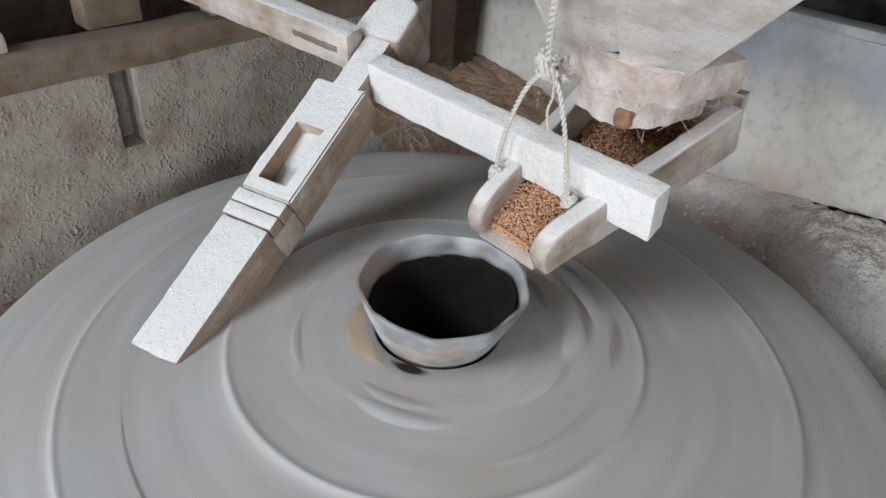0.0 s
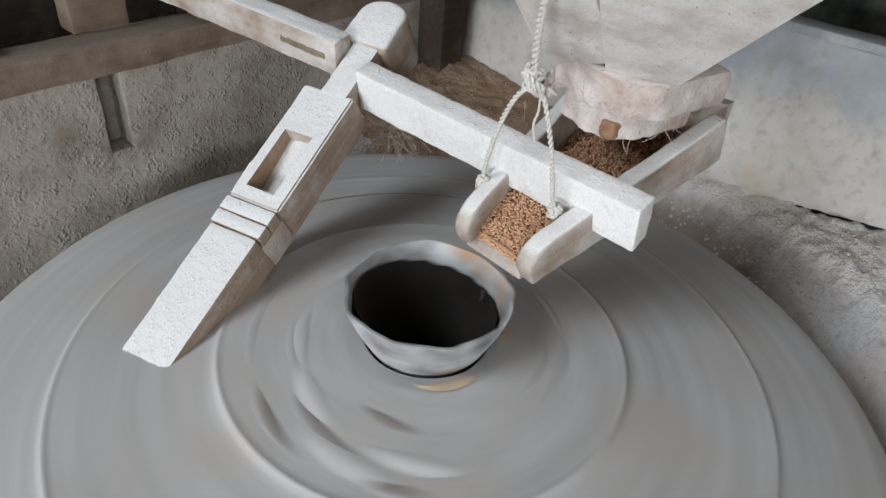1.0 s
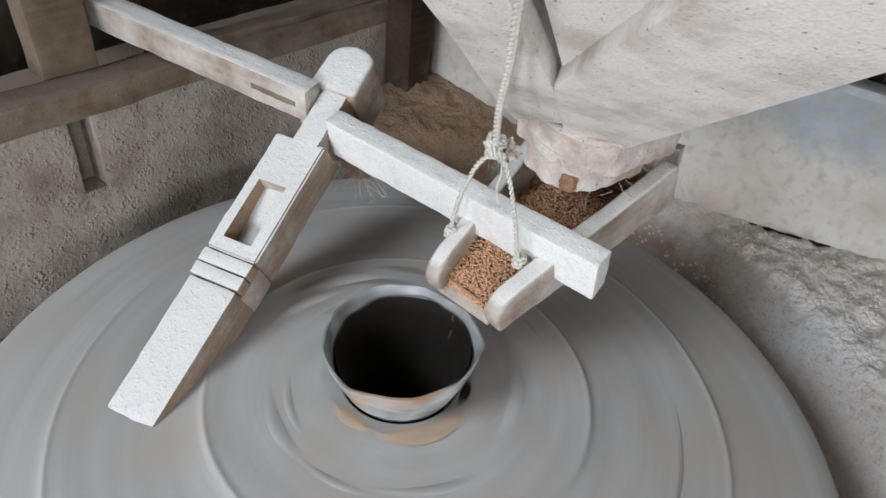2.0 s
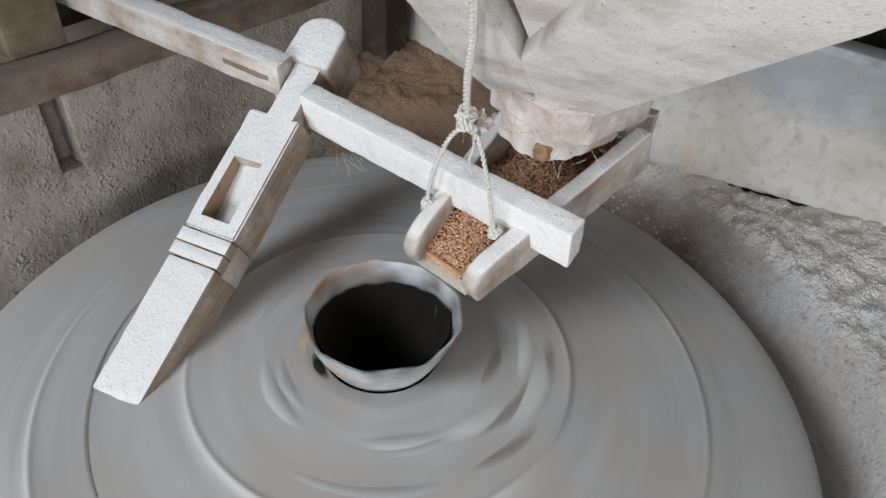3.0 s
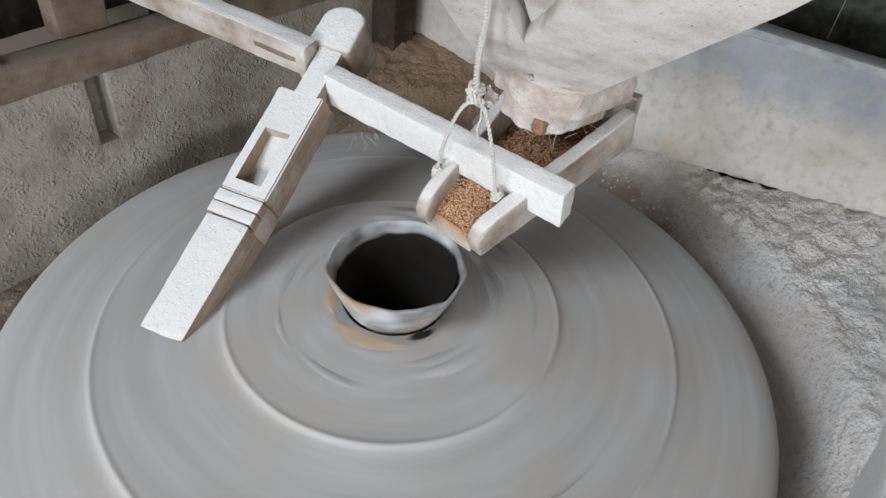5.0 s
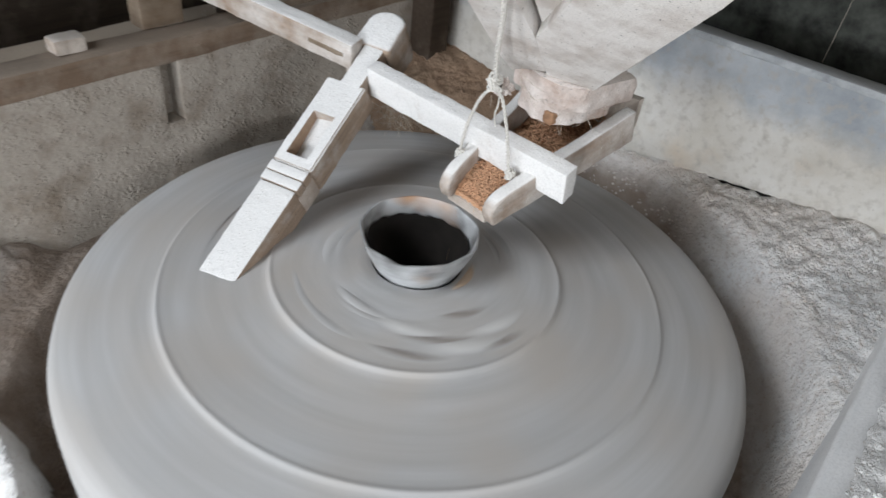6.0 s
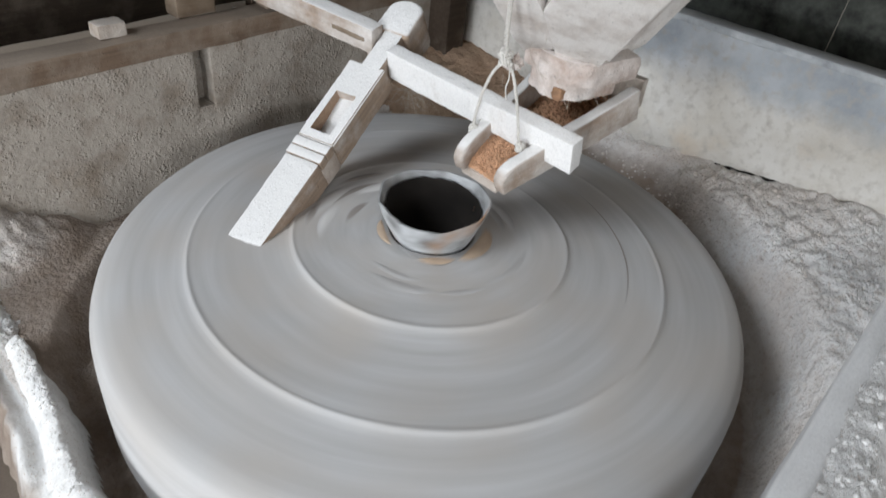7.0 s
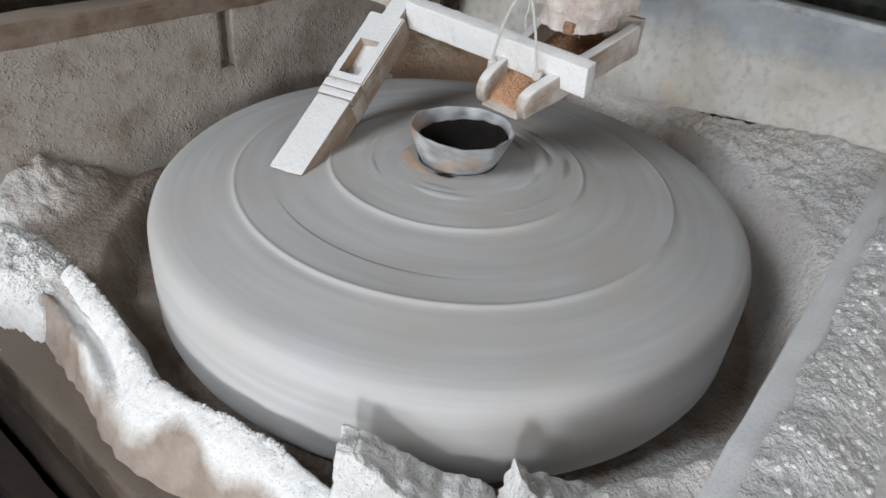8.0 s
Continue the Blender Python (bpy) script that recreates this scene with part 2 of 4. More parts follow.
m_grain = plain("wheat_grain", (0.66, 0.39, 0.235), 0.6, 0.72, island=True)
m_bed = plain("packed_grain", (0.50, 0.29, 0.175), 0.8, 0.7, 260)
m_bare = plain("bare_orange_wood", (0.36, 0.205, 0.12), 0.75, 0.55, 120)
m_rope = plain("dusty_twine", (0.66, 0.63, 0.58), 0.95, 0.7, 300)
m_hair = plain("pale_fibres", (0.62, 0.55, 0.46), 0.9, 0.7, 200)
m_black = plain("sooty_stone", (0.085, 0.09, 0.078), 0.85, 0.18, 22)
m_plaster = plain("old_plaster", (0.40, 0.36, 0.31), 0.95, 0.7, 4)
# near-black: the shade down in the eye is put into this colour
m_lining = plain("eye_shade_lining", (0.022, 0.018, 0.015), 0.9, 0.5, 30)
m_spilt = plain("spilt_meal", (0.55, 0.42, 0.31), 0.95, 0.8, 90)
# brown boards, darkened to carry the shadow that lies over the bin
m_bin = plain("shaded_bin_boards", (0.055, 0.040, 0.031), 0.95, 0.6, 14)
# black for the open gap, and for shade at the eye and collar
m_hole = plain("dark_gap_and_shade", (0.02, 0.018, 0.016), 0.95, 0.6, 30)

# ---- mesh helpers ----


def link(name, bm, mat, parent=None, label="", smooth=40):
    me = bpy.data.meshes.new(name)
    bmesh.ops.recalc_face_normals(bm, faces=bm.faces)
    for f in bm.faces:
        f.smooth = True
    for e in bm.edges:
        if len(e.link_faces) == 2 and e.calc_face_angle(0) > radians(smooth):
            e.smooth = False
    bm.to_mesh(me)
    bm.free()
    me.materials.append(mat)
    ob = new(name, me)
    if parent:
        ob.parent = parent
    if label:
        ob["label"] = label
    return ob


def part(name, bm, mat, parent, label="", smooth=40):
    return link(name, bm, mat, parent, label, smooth)


def thing(name, m, label, category, group="", kind=""):
    ob = new(name)
    ob.matrix_world = m
    return tagged(ob, label, category, group, kind)


def frame_of(origin, x_axis, z_axis):
    """A pose from an origin and two axes."""
    x = Vector(x_axis).normalized()
    z = Vector(z_axis)
    z = (z - x * z.dot(x)).normalized()
    y = z.cross(x)
    return Matrix.Translation(origin) @ Matrix((x, y, z)).transposed().to_4x4()


def rough_up(bm, amount, scale, seed=0.0, cut=0.012):
    """Split long edges and push the surface about, as on worn, hand-cut wood."""
    for _ in range(6):
        long = [e for e in bm.edges if e.calc_length() > cut]
        if not long or len(bm.faces) > 16000:
            break
        bmesh.ops.subdivide_edges(bm, edges=long, cuts=1, use_grid_fill=True)
    bmesh.ops.triangulate(bm, faces=[f for f in bm.faces if len(f.verts) > 4])
    bm.normal_update()
    for v in bm.verts:
        d = noise.noise(v.co * scale + Vector((seed, 0, 0))) + 0.5 * noise.noise(v.co * scale * 3.1 + Vector((0, seed, 0)))
        v.co += v.normal * d * amount


def prism(outline, z0, z1, bevel=0.003, rough=0.0, scale=25, cut=0.014, seed=0.0, segments=2):
    """A flat outline pulled up from z0 to z1, with eased and worn edges."""
    bm = bmesh.new()
    lo = [bm.verts.new((x, y, z0)) for x, y in outline]
    hi = [bm.verts.new((x, y, z1)) for x, y in outline]
    bm.faces.new(hi)
    bm.faces.new(lo[::-1])
    k = len(outline)
    for i in range(k):
        bm.faces.new((lo[i], lo[(i + 1) % k], hi[(i + 1) % k], hi[i]))
    bmesh.ops.recalc_face_normals(bm, faces=bm.faces)
    if bevel:
        sharp = [e for e in bm.edges if e.calc_face_angle(0) > radians(30)]
        bmesh.ops.bevel(bm, geom=sharp, offset=bevel, segments=segments, affect="EDGES", profile=0.6)
    if rough:
        rough_up(bm, rough, scale, seed, cut)
    return bm


def box(x0, x1, y0, y1, z0, z1, **kw):
    return prism([(x0, y0), (x1, y0), (x1, y1), (x0, y1)], z0, z1, **kw)


def tube(points, radius, sides=8, wobble=0.0):
    bm = bmesh.new()
    pts = [Vector(p) for p in points]
    rings = []
    for i, p in enumerate(pts):
        d = (pts[min(i + 1, len(pts) - 1)] - pts[max(i - 1, 0)]).normalized()
        a = d.orthogonal().normalized()
        b = d.cross(a)
        r = radius * (1 + wobble * noise.noise(p * 300))
        rings.append([bm.verts.new(p + (a * math.cos(2 * math.pi * k / sides) + b * math.sin(2 * math.pi * k / sides)) * r) for k in range(sides)])
    for r0, r1 in zip(rings, rings[1:]):
        for k in range(sides):
            best = min(range(sides), key=lambda j: (r1[j].co - r0[0].co).length) if k == 0 else best
            bm.faces.new((r0[k], r0[(k + 1) % sides], r1[(best + k + 1) % sides], r1[(best + k) % sides]))
    for r in (rings[0], rings[-1]):
        bm.faces.new(r)
    return bm


def twine(points, radius, turns=220, steps=40):
    """Two strands laid round one another along a bent line."""
    pts = [Vector(p) for p in points]
    fine = []
    for i in range(len(pts) - 1):
        p0, p1, p2, p3 = pts[max(i - 1, 0)], pts[i], pts[i + 1], pts[min(i + 2, len(pts) - 1)]
        for s in range(steps):
            t = s / steps
            fine.append(0.5 * ((2 * p1) + (p2 - p0) * t + (2 * p0 - 5 * p1 + 4 * p2 - p3) * t * t + (3 * p1 - p0 - 3 * p2 + p3) * t ** 3))
    fine.append(pts[-1])
    out = bmesh.new()
    run = 0.0
    for phase in (0, math.pi):
        line, run = [], 0.0
        for i, p in enumerate(fine):
            if i:
                run += (p - fine[i - 1]).length
            d = (fine[min(i + 1, len(fine) - 1)] - fine[max(i - 1, 0)]).normalized()
            a = d.cross(Vector((0.3, 0.9, 0.2))).normalized()
            b = d.cross(a)
            w = run * turns * 2 * math.pi / 2 + phase
            line.append(p + (a * math.cos(w) + b * math.sin(w)) * radius * 0.5)
        b2 = tube(line, radius * 0.62, 6)
        me = bpy.data.meshes.new("strand")
        b2.to_mesh(me)
        b2.free()
        out.from_mesh(me)
        bpy.data.meshes.remove(me)
    return out


def merge(*bms):
    out = bmesh.new()
    for b in bms:
        me = bpy.data.meshes.new("piece")
        b.to_mesh(me)
        b.free()
        out.from_mesh(me)
        bpy.data.meshes.remove(me)
    return out


def blob(radius, stretch=(1, 1, 1), rough=0.25, sub=3, seed=0.0, scale=60):
    bm = bmesh.new()
    bmesh.ops.create_icosphere(bm, subdivisions=sub, radius=radius)
    for v in bm.verts:
        k = 1 + rough * noise.noise(v.co * scale + Vector((seed, seed, 0))) + rough * 0.5 * noise.noise(v.co * scale * 3 + Vector((seed, 0, 3)))
        v.co = Vector((v.co.x * stretch[0], v.co.y * stretch[1], v.co.z * stretch[2])) * k
    return bm


# ---- the tub round the stone: plan axes ----
E1 = Vector((0.669, 0.743, 0))      # towards the back wall of the tub
E2 = Vector((0.743, -0.669, 0))     # towards the rail
TUB = Matrix(((E1.x, -E2.x, 0, 0), (E1.y, -E2.y, 0, 0), (0, 0, 1, 0), (0, 0, 0, 1)))
# in TUB space x runs along E1 (back), y along -E2 (to the slotted wall)
BACK, LEFT, RAIL, FRONT = 0.775, 0.64, -0.64, -0.585


def at_tub(ob):
    ob.matrix_world = TUB
    return ob


def bank(x, y):
    """Height of the flour round the stone."""
    r = math.hypot(x, y)
    n1 = noise.noise(Vector((x * 6, y * 6, 0.3)))
    n2 = noise.noise(Vector((x * 42, y * 42, 1.7)))
    n3 = noise.noise(Vector((x * 90, y * 90, 4.1)))
    back = max(0.0, min(1.0, (x - 0.05) / 0.45))
    rail = max(0.0, min(1.0, (-y - 0.25) / 0.3))
    side = max(back, rail)
    near = max(0.0, min(1.0, (-x - 0.05) / 0.25)) * rail
    top = 0.575 + 0.095 * side - 0.065 * near
    edge = 0.595 + 0.028 * side - 0.065 * near
    ang = math.degrees(math.atan2(y, x))
    wide = max(0.0, min(1.0, (ang + 43) / 35)) * side
    rise = max(0.0, min(1.0, (r - edge) / (0.055 + 0.04 * side + 0.03 * wide)))
    rise = rise * rise * (3 - 2 * rise)
    z = 0.505 + (top - 0.505) * rise
    far = max(0.0, r - edge - 0.06)
    z += far * 0.10 * side
    z += 0.05 * max(0.0, min(1.0, -y / 0.5)) * max(0.0, min(1.0, (x - 0.45) / 0.3))
    # heap in the far back corner and in the left front corner
    z += 0.02 * max(0.0, 1 - math.hypot(x - 0.70, y - 0.56) / 0.30)
    heap = max(0.0, 1 - math.hypot((x + 0.50) / 0.17, (y - 0.63) / 0.11))
    z += 0.10 * heap ** 0.8
    return z + rise * (0.006 * n1 + (0.002 + 0.0085 * side + 0.018 * heap) * n2 + (0.0012 + 0.0032 * side + 0.010 * heap) * n3)


def heightfield(x0, x1, y0, y1, step, height, keep=lambda x, y: True):
    nx, ny = int((x1 - x0) / step) + 1, int((y1 - y0) / step) + 1
    xs = [x0 + (x1 - x0) * i / (nx - 1) for i in range(nx)]
    ys = [y0 + (y1 - y0) * j / (ny - 1) for j in range(ny)]
    verts, faces, index = [], [], {}
    for i, x in enumerate(xs):
        for j, y in enumerate(ys):
            if keep(x, y):
                index[i, j] = len(verts)
                verts.append((x, y, height(x, y)))
    for i in range(nx - 1):
        for j in range(ny - 1):
            q = [(i, j), (i + 1, j), (i + 1, j + 1), (i, j + 1)]
            if all(c in index for c in q):
                faces.append([index[c] for c in q])
    me = bpy.data.meshes.new("surface")
    me.from_pydata(verts, [], faces)
    for p in me.polygons:
        p.use_smooth = True
    return me

# ---- structure: the tub, the flour, the room ----


def structure(name, bm, mat, label, category, m=TUB, smooth=40):
    ob = link(name, bm, mat, None, "", smooth)
    ob.matrix_world = m
    return tagged(ob, label, category, kind="structure")


flour_bank = new("flour_bank", heightfield(FRONT - 0.03, BACK + 0.01, RAIL - 0.01, LEFT + 0.01, 0.0065, bank, lambda x, y: math.hypot(x, y) > 0.535))
flour_bank.data.materials.append(m_bank)
cover = flour_bank.data.attributes.new("flour_shade_mix", "FLOAT", "POINT")


def clamp(v):
    return max(0.0, min(1.0, v))


def lying(x, y):
    """How thickly flour lies on the tub's brown floor: thin along the slotted wall and by the stone, where the brown
    also paints shade.
    """
    r, ang = math.hypot(x, y), math.degrees(math.atan2(y, x))
    side = clamp(max((x + 0.10) / 0.35, (-y - 0.05) / 0.30))
    heap = 0.45 * clamp(2.0 - 1.6 * math.hypot((x + 0.54) / 0.15, (y - 0.62) / 0.10))
    lip = clamp(1.0 - (x - FRONT) / 0.02)
    # the brown widens to the back right, taking in the hopper's shadow
    edge = 0.634 + 0.085 * clamp((ang + 43) / 35) * clamp((x - 0.05) / 0.45) - 0.055 * clamp((-x - 0.02) / 0.12) * clamp((-y - 0.1) / 0.2)
    front = clamp((-x - 0.10) / 0.10) * clamp((-y - 0.30) / 0.08) * clamp((r - 0.585) / 0.02)
    return max(max(side, heap, lip) * clamp((r - edge) / 0.06 + 0.5), front)


for v in flour_bank.data.vertices:
    cover.data[v.index].value = lying(v.co.x, v.co.y)
at_tub(flour_bank)
tagged(flour_bank, "coarse pale flour banked up round the millstone", "flour", kind="stuff")

# left wall: thick boards with a housing cut in them, and a top board
SLOT0, SLOT1, SLOT_LO, SLOT_HI = -0.054, -0.017, 0.748, 0.872
WALL_TOP = 0.925


def left_wall():
    bm = merge(
        box(-0.95, SLOT0, LEFT, LEFT + 0.05, 0.45, 0.882, bevel=0.004, rough=0.0018, scale=110, cut=0.010),
        box(SLOT1, 0.86, LEFT, LEFT + 0.05, 0.45, 0.882, bevel=0.004, rough=0.0018, scale=110, cut=0.010),
        box(SLOT0 - 0.01, SLOT1 + 0.01, LEFT + 0.0012, LEFT + 0.05, 0.45, SLOT_LO, bevel=0.003, rough=0.001, cut=0.02),
        box(SLOT0 - 0.01, SLOT1 + 0.01, LEFT + 0.044, LEFT + 0.0495, SLOT_LO - 0.01, SLOT_HI + 0.006, bevel=0.0),
    )
    wall = structure("wall_left", bm, m_wall, "rough board wall of the tub, thickly caked with flour dust", "wall")
    part("top_board", box(-0.95, 0.88, LEFT - 0.006, LEFT + 0.062, 0.876, WALL_TOP, bevel=0.008, rough=0.003, scale=14, cut=0.02), m_band, wall, "brown rounded top board")
    # ledge of dust that has settled below the housing
    bm = bmesh.new()
    rows = []
    for i in range(150):
        x = -0.93 + 1.72 * i / 149
        top = 0.735 + 0.022 * noise.noise(Vector((x * 6, 0, 0))) + 0.007 * noise.noise(Vector((x * 40, 1, 0)))
        out = 0.005 + 0.005 * noise.noise(Vector((x * 11, 3, 0)))
        rows.append([bm.verts.new((x, LEFT + 0.006, top + 0.01)), bm.verts.new((x, LEFT - out * 0.35, top - 0.018)), bm.verts.new((x, LEFT - out, top - 0.05)),
                     bm.verts.new((x, LEFT - out - 0.012, 0.62)), bm.verts.new((x, LEFT - out - 0.035, 0.52))])
    for a, b in zip(rows, rows[1:]):
        for k in range(4):
            bm.faces.new((a[k], b[k], b[k + 1], a[k + 1]))
    part("dust_skirt", bm, m_wall, wall, "caked dust below the housing")
    return wall


left_wall()

# back wall of the tub: lime-washed lower board, grey-blue upper board, thin capping
back = structure("wall_back", box(BACK, BACK + 0.03, -0.78, LEFT + 0.05, 0.45, 0.985, bevel=0.004, rough=0.0022, scale=9, cut=0.03), m_stain, "cream lime-washed board, stained grey-blue above, warped below", "wall")
part("capping", box(BACK - 0.002, BACK + 0.05, -0.78, LEFT + 0.045, 0.984, 1.0, bevel=0.004, rough=0.001, cut=0.03), m_upper, back, "thin grey capping strip")


def gap_strip():
    """The black opening under the warped lower edge."""
    bm = bmesh.new()
    rows = []
    for i in range(31):
        s = i / 30
        y = -0.118 - 0.235 * s
        h = 0.0085 * math.sin(math.pi * s) ** 0.7 * (1 - 0.75 * s) * (1 + 0.5 * noise.noise(Vector((s * 14, 0, 0)))) + 0.0004
        z = 0.680 + 0.040 * s + 0.004 * noise.noise(Vector((s * 9, 3, 0)))
        rows.append([bm.verts.new((BACK - 0.004, y, z + h)), bm.verts.new((BACK - 0.004, y, z - h - 0.004)), bm.verts.new((BACK + 0.004, y, z - h)), bm.verts.new((BACK + 0.004, y, z + h))])
    for a, b in zip(rows, rows[1:]):
        for k in range(4):
            bm.faces.new((a[k], b[k], b[(k + 1) % 4], a[(k + 1) % 4]))
    bm.faces.new(rows[0])
    bm.faces.new(rows[-1])
    return part("gap", bm, m_hole, back, "black gap under the warped board")


gap_strip()

# rail: a board on edge along the right, crusted with flour, on a worn plaster bench
rail = structure("rail", box(-0.80, 0.80, RAIL - 0.045, RAIL, 0.45, 0.75, bevel=0.012, rough=0.0022, scale=16, cut=0.02, segments=3), m_rail, "floured board along the tub's side", "board")


def crust_height(x, y):
    s = (RAIL - 0.03 - y) / 0.12
    n = noise.noise(Vector((x * 14, y * 14, 7))) + 0.6 * noise.noise(Vector((x * 40, y * 40, 2))) + 0.35 * noise.noise(Vector((x * 110, y * 110, 5)))
    return 0.742 + 0.007 * n + 0.018 * math.exp(-((s - 0.3) / 0.3) ** 2) - 0.05 * max(0.0, s - 0.55) ** 1.3


crust = new("flour_crust", heightfield(-0.80, 0.62, RAIL - 0.17, RAIL - 0.03, 0.006, crust_height))
crust.data.materials.append(m_white_flour)
at_tub(crust)
tagged(crust, "lumpy white flour crust on the rail", "flour", kind="stuff")
structure("bench", box(-1.5, 0.56, -1.55, RAIL - 0.11, 0.0, 0.725, bevel=0.02, rough=0.006, scale=8, cut=0.05), m_pink, "worn pinkish plaster bench dusted with flour", "bench")

# open front: a board under the flour lip, then steps of floured boards going down into the bin
front = structure("front_board", box(FRONT - 0.142, FRONT - 0.03, RAIL, 0.62, 0.0, 0.492, bevel=0.012, rough=0.004, scale=12, cut=0.02, segments=3), m_dark, "brown front board of the tub, floured along its top", "board")


def outward(x, y):
    """How far a place lies outside the crest of the flour, which bows out along the middle of the front."""
    return -0.572 - 0.046 * math.exp(-((y - 0.03) / 0.17) ** 2) - x + 0.014 * noise.noise(Vector((y * 6, 0, 8))) + 0.005 * noise.noise(Vector((x * 40, y * 40, 4)))


def apron(x, y):
    """Flour over the front board: a crest along the tub, a second fold below it, then a steep fall."""
    n = noise.noise(Vector((x * 6, y * 6, 3))) + 0.4 * noise.noise(Vector((x * 26, y * 26, 1)))
    fine = noise.noise(Vector((x * 80, y * 80, 5)))
    d = outward(x, y)
    fold = clamp((y - 0.04) / 0.12)
    if d < 0:
        z = 0.600 + 3.2 * d
    else:
        z = 0.600 - 0.15 * d - 14.0 * d * d
        z += 0.026 * fold * math.exp(-((d - 0.062) / 0.012) ** 2) - 0.022 * fold * math.exp(-((d - 0.036) / 0.011) ** 2)
    return z + 0.008 * n + 0.0028 * fine - 1.8 * max(0.0, y - 0.37 + 0.02 * n)


slide = new("flour_slide", heightfield(FRONT - 0.150, FRONT + 0.05, RAIL, 0.43, 0.0045, apron, lambda x, y: -0.03 < outward(x, y) < 0.105))
slide.data.materials.append(m_slide)
thick = slide.data.attributes.new("flour_shade_mix", "FLOAT", "POINT")
for v in slide.data.vertices:
    x, y, _ = v.co
    thick.data[v.index].value = clamp((0.070 - outward(x, y) + 0.035 * noise.noise(Vector((x * 12, y * 9, 1)))) / 0.035)
at_tub(slide)
tagged(slide, "smooth white flour folding down over the front board", "flour", kind="stuff")


def corner_heap(x, y):
    """A crumbly cake of flour over the tub's left front corner."""
    u, v = (x + 0.600) / 0.098, (y - 0.545) / 0.185
    n = noise.noise(Vector((x * 16, y * 16, 6)))
    edge = clamp((1.0 + 0.16 * n - (abs(u) ** 3 + abs(v) ** 3) ** (1 / 3)) / 0.22)
    lumps = 0.010 * n + 0.009 * noise.noise(Vector((x * 48, y * 48, 2))) + 0.005 * noise.noise(Vector((x * 105, y * 105, 9)))
    return 0.49 + (0.108 - 0.05 * clamp((x + 0.60) / 0.10) + lumps) * edge ** 0.6


corner = new("flour_cake", heightfield(-0.72, -0.495, 0.33, 0.63, 0.005, corner_heap))
corner.data.materials.append(m_white_flour)
at_tub(corner)
tagged(corner, "crumbly grey-white flour caked over the tub's corner", "flour", kind="stuff")
for i, (d, z) in enumerate(((0.125, 0.40), (0.19, 0.32), (0.28, 0.25), (0.42, 0.20))):
    structure("bin_board", box(FRONT - d - 0.03, FRONT - d + 0.02, -0.9, 0.9, z - 0.30, z, bevel=0.006, rough=0.003, scale=10, cut=0.04, seed=i * 3.0), m_bin, "floured board of the flour bin, coloured dark for shade", "board")


# added out of view to keep low light off the bin and slide
structure("bin_shade_board", box(FRONT - 0.60, FRONT - 0.55, 0.0, 0.95, 0.0, 0.595, bevel=0.006, rough=0.003, scale=10, cut=0.05), m_bin, "unseen board added to shade the flour bin and slide", "board")


def caked(name, x, y, length, height, thick, seed, turn):
    """A broken, upright cake of flour, high at one end."""
    rnd = random.Random(seed)
    pts = [(-length / 2, 0.0), (length / 2, 0.0)]
    for k in range(9):
        u = 1 - k / 8
        pts.append((length * (u - 0.5) * 0.96, height * (0.28 + 0.72 * (1 - u) ** 1.6 + rnd.uniform(-0.07, 0.07))))
    b = prism(pts, -thick / 2, thick / 2, bevel=0.006, rough=0.005, scale=38, cut=0.006, seed=seed * 1.3)
    for v in b.verts:
        v.co.z *= 1.25 - 0.75 * max(0.0, v.co.y) / height
    ob = link(name, b, m_white_flour)
    ob.matrix_world = TUB @ pose(x, y, 0.548, 90, 0, turn)
    return tagged(ob, "broken cake of bright white flour on the front board", "flour cake", "flour cakes")


caked("flour_cake", -0.513, -0.362, 0.21, 0.148, 0.075, 1, -58)
caked("flour_cake", -0.400, -0.500, 0.14, 0.128, 0.06, 5, -40)


def crumbs(name, count, seed, place, sizes, mat, label):
    """Loose crumbs of flour."""
    rnd = random.Random(seed)
    b = bmesh.new()
    bmesh.ops.create_icosphere(b, subdivisions=1, radius=1.0)
    base = np.array([v.co[:] for v in b.verts])
    tri = np.array([[v.index for v in f.verts] for f in b.faces])
    b.free()
    verts, faces = [], []
    for i in range(count):
        x, y, z = place(rnd)
        size = rnd.uniform(*sizes) * rnd.uniform(0.6, 1.2)
        jit = 1 + 0.35 * np.array([noise.noise(Vector(v) * 1.7 + Vector((i * 3.1, 0, 0))) for v in base])
        verts.extend(base * jit[:, None] * size * np.array((1, 1, 0.8)) + np.array((x, y, z)))
        faces.extend((tri + i * len(base)).tolist())
    me = bpy.data.meshes.new(name)
    me.from_pydata([tuple(v) for v in verts], [], faces)
    me.materials.append(mat)
    return tagged(at_tub(new(name, me)), label, "flour", kind="stuff")


def heap_place(rnd):
    while True:
        x, y = rnd.gauss(-0.60, 0.05), rnd.gauss(0.52, 0.08)
        z = corner_heap(x, y) if 0.33 < y < 0.63 and -0.72 < x < -0.495 else 0.0
        if z > 0.545:
            return x, y, z - 0.0008


def lip_place(rnd):
    y = rnd.choice((rnd.uniform(-0.2, 0.36), rnd.uniform(0.2, 0.36)))
    x = FRONT + 0.006
    x += outward(x, y) - abs(rnd.gauss(0.0, 0.008)) + 0.003
    return x, y, apron(x, y) - 0.001


def bank_place(rnd):
    while True:
        x, y = rnd.uniform(-0.55, BACK - 0.02), rnd.uniform(RAIL + 0.01, 0.2)
        if math.hypot(x, y) > 0.68:
            return x, y, bank(x, y)


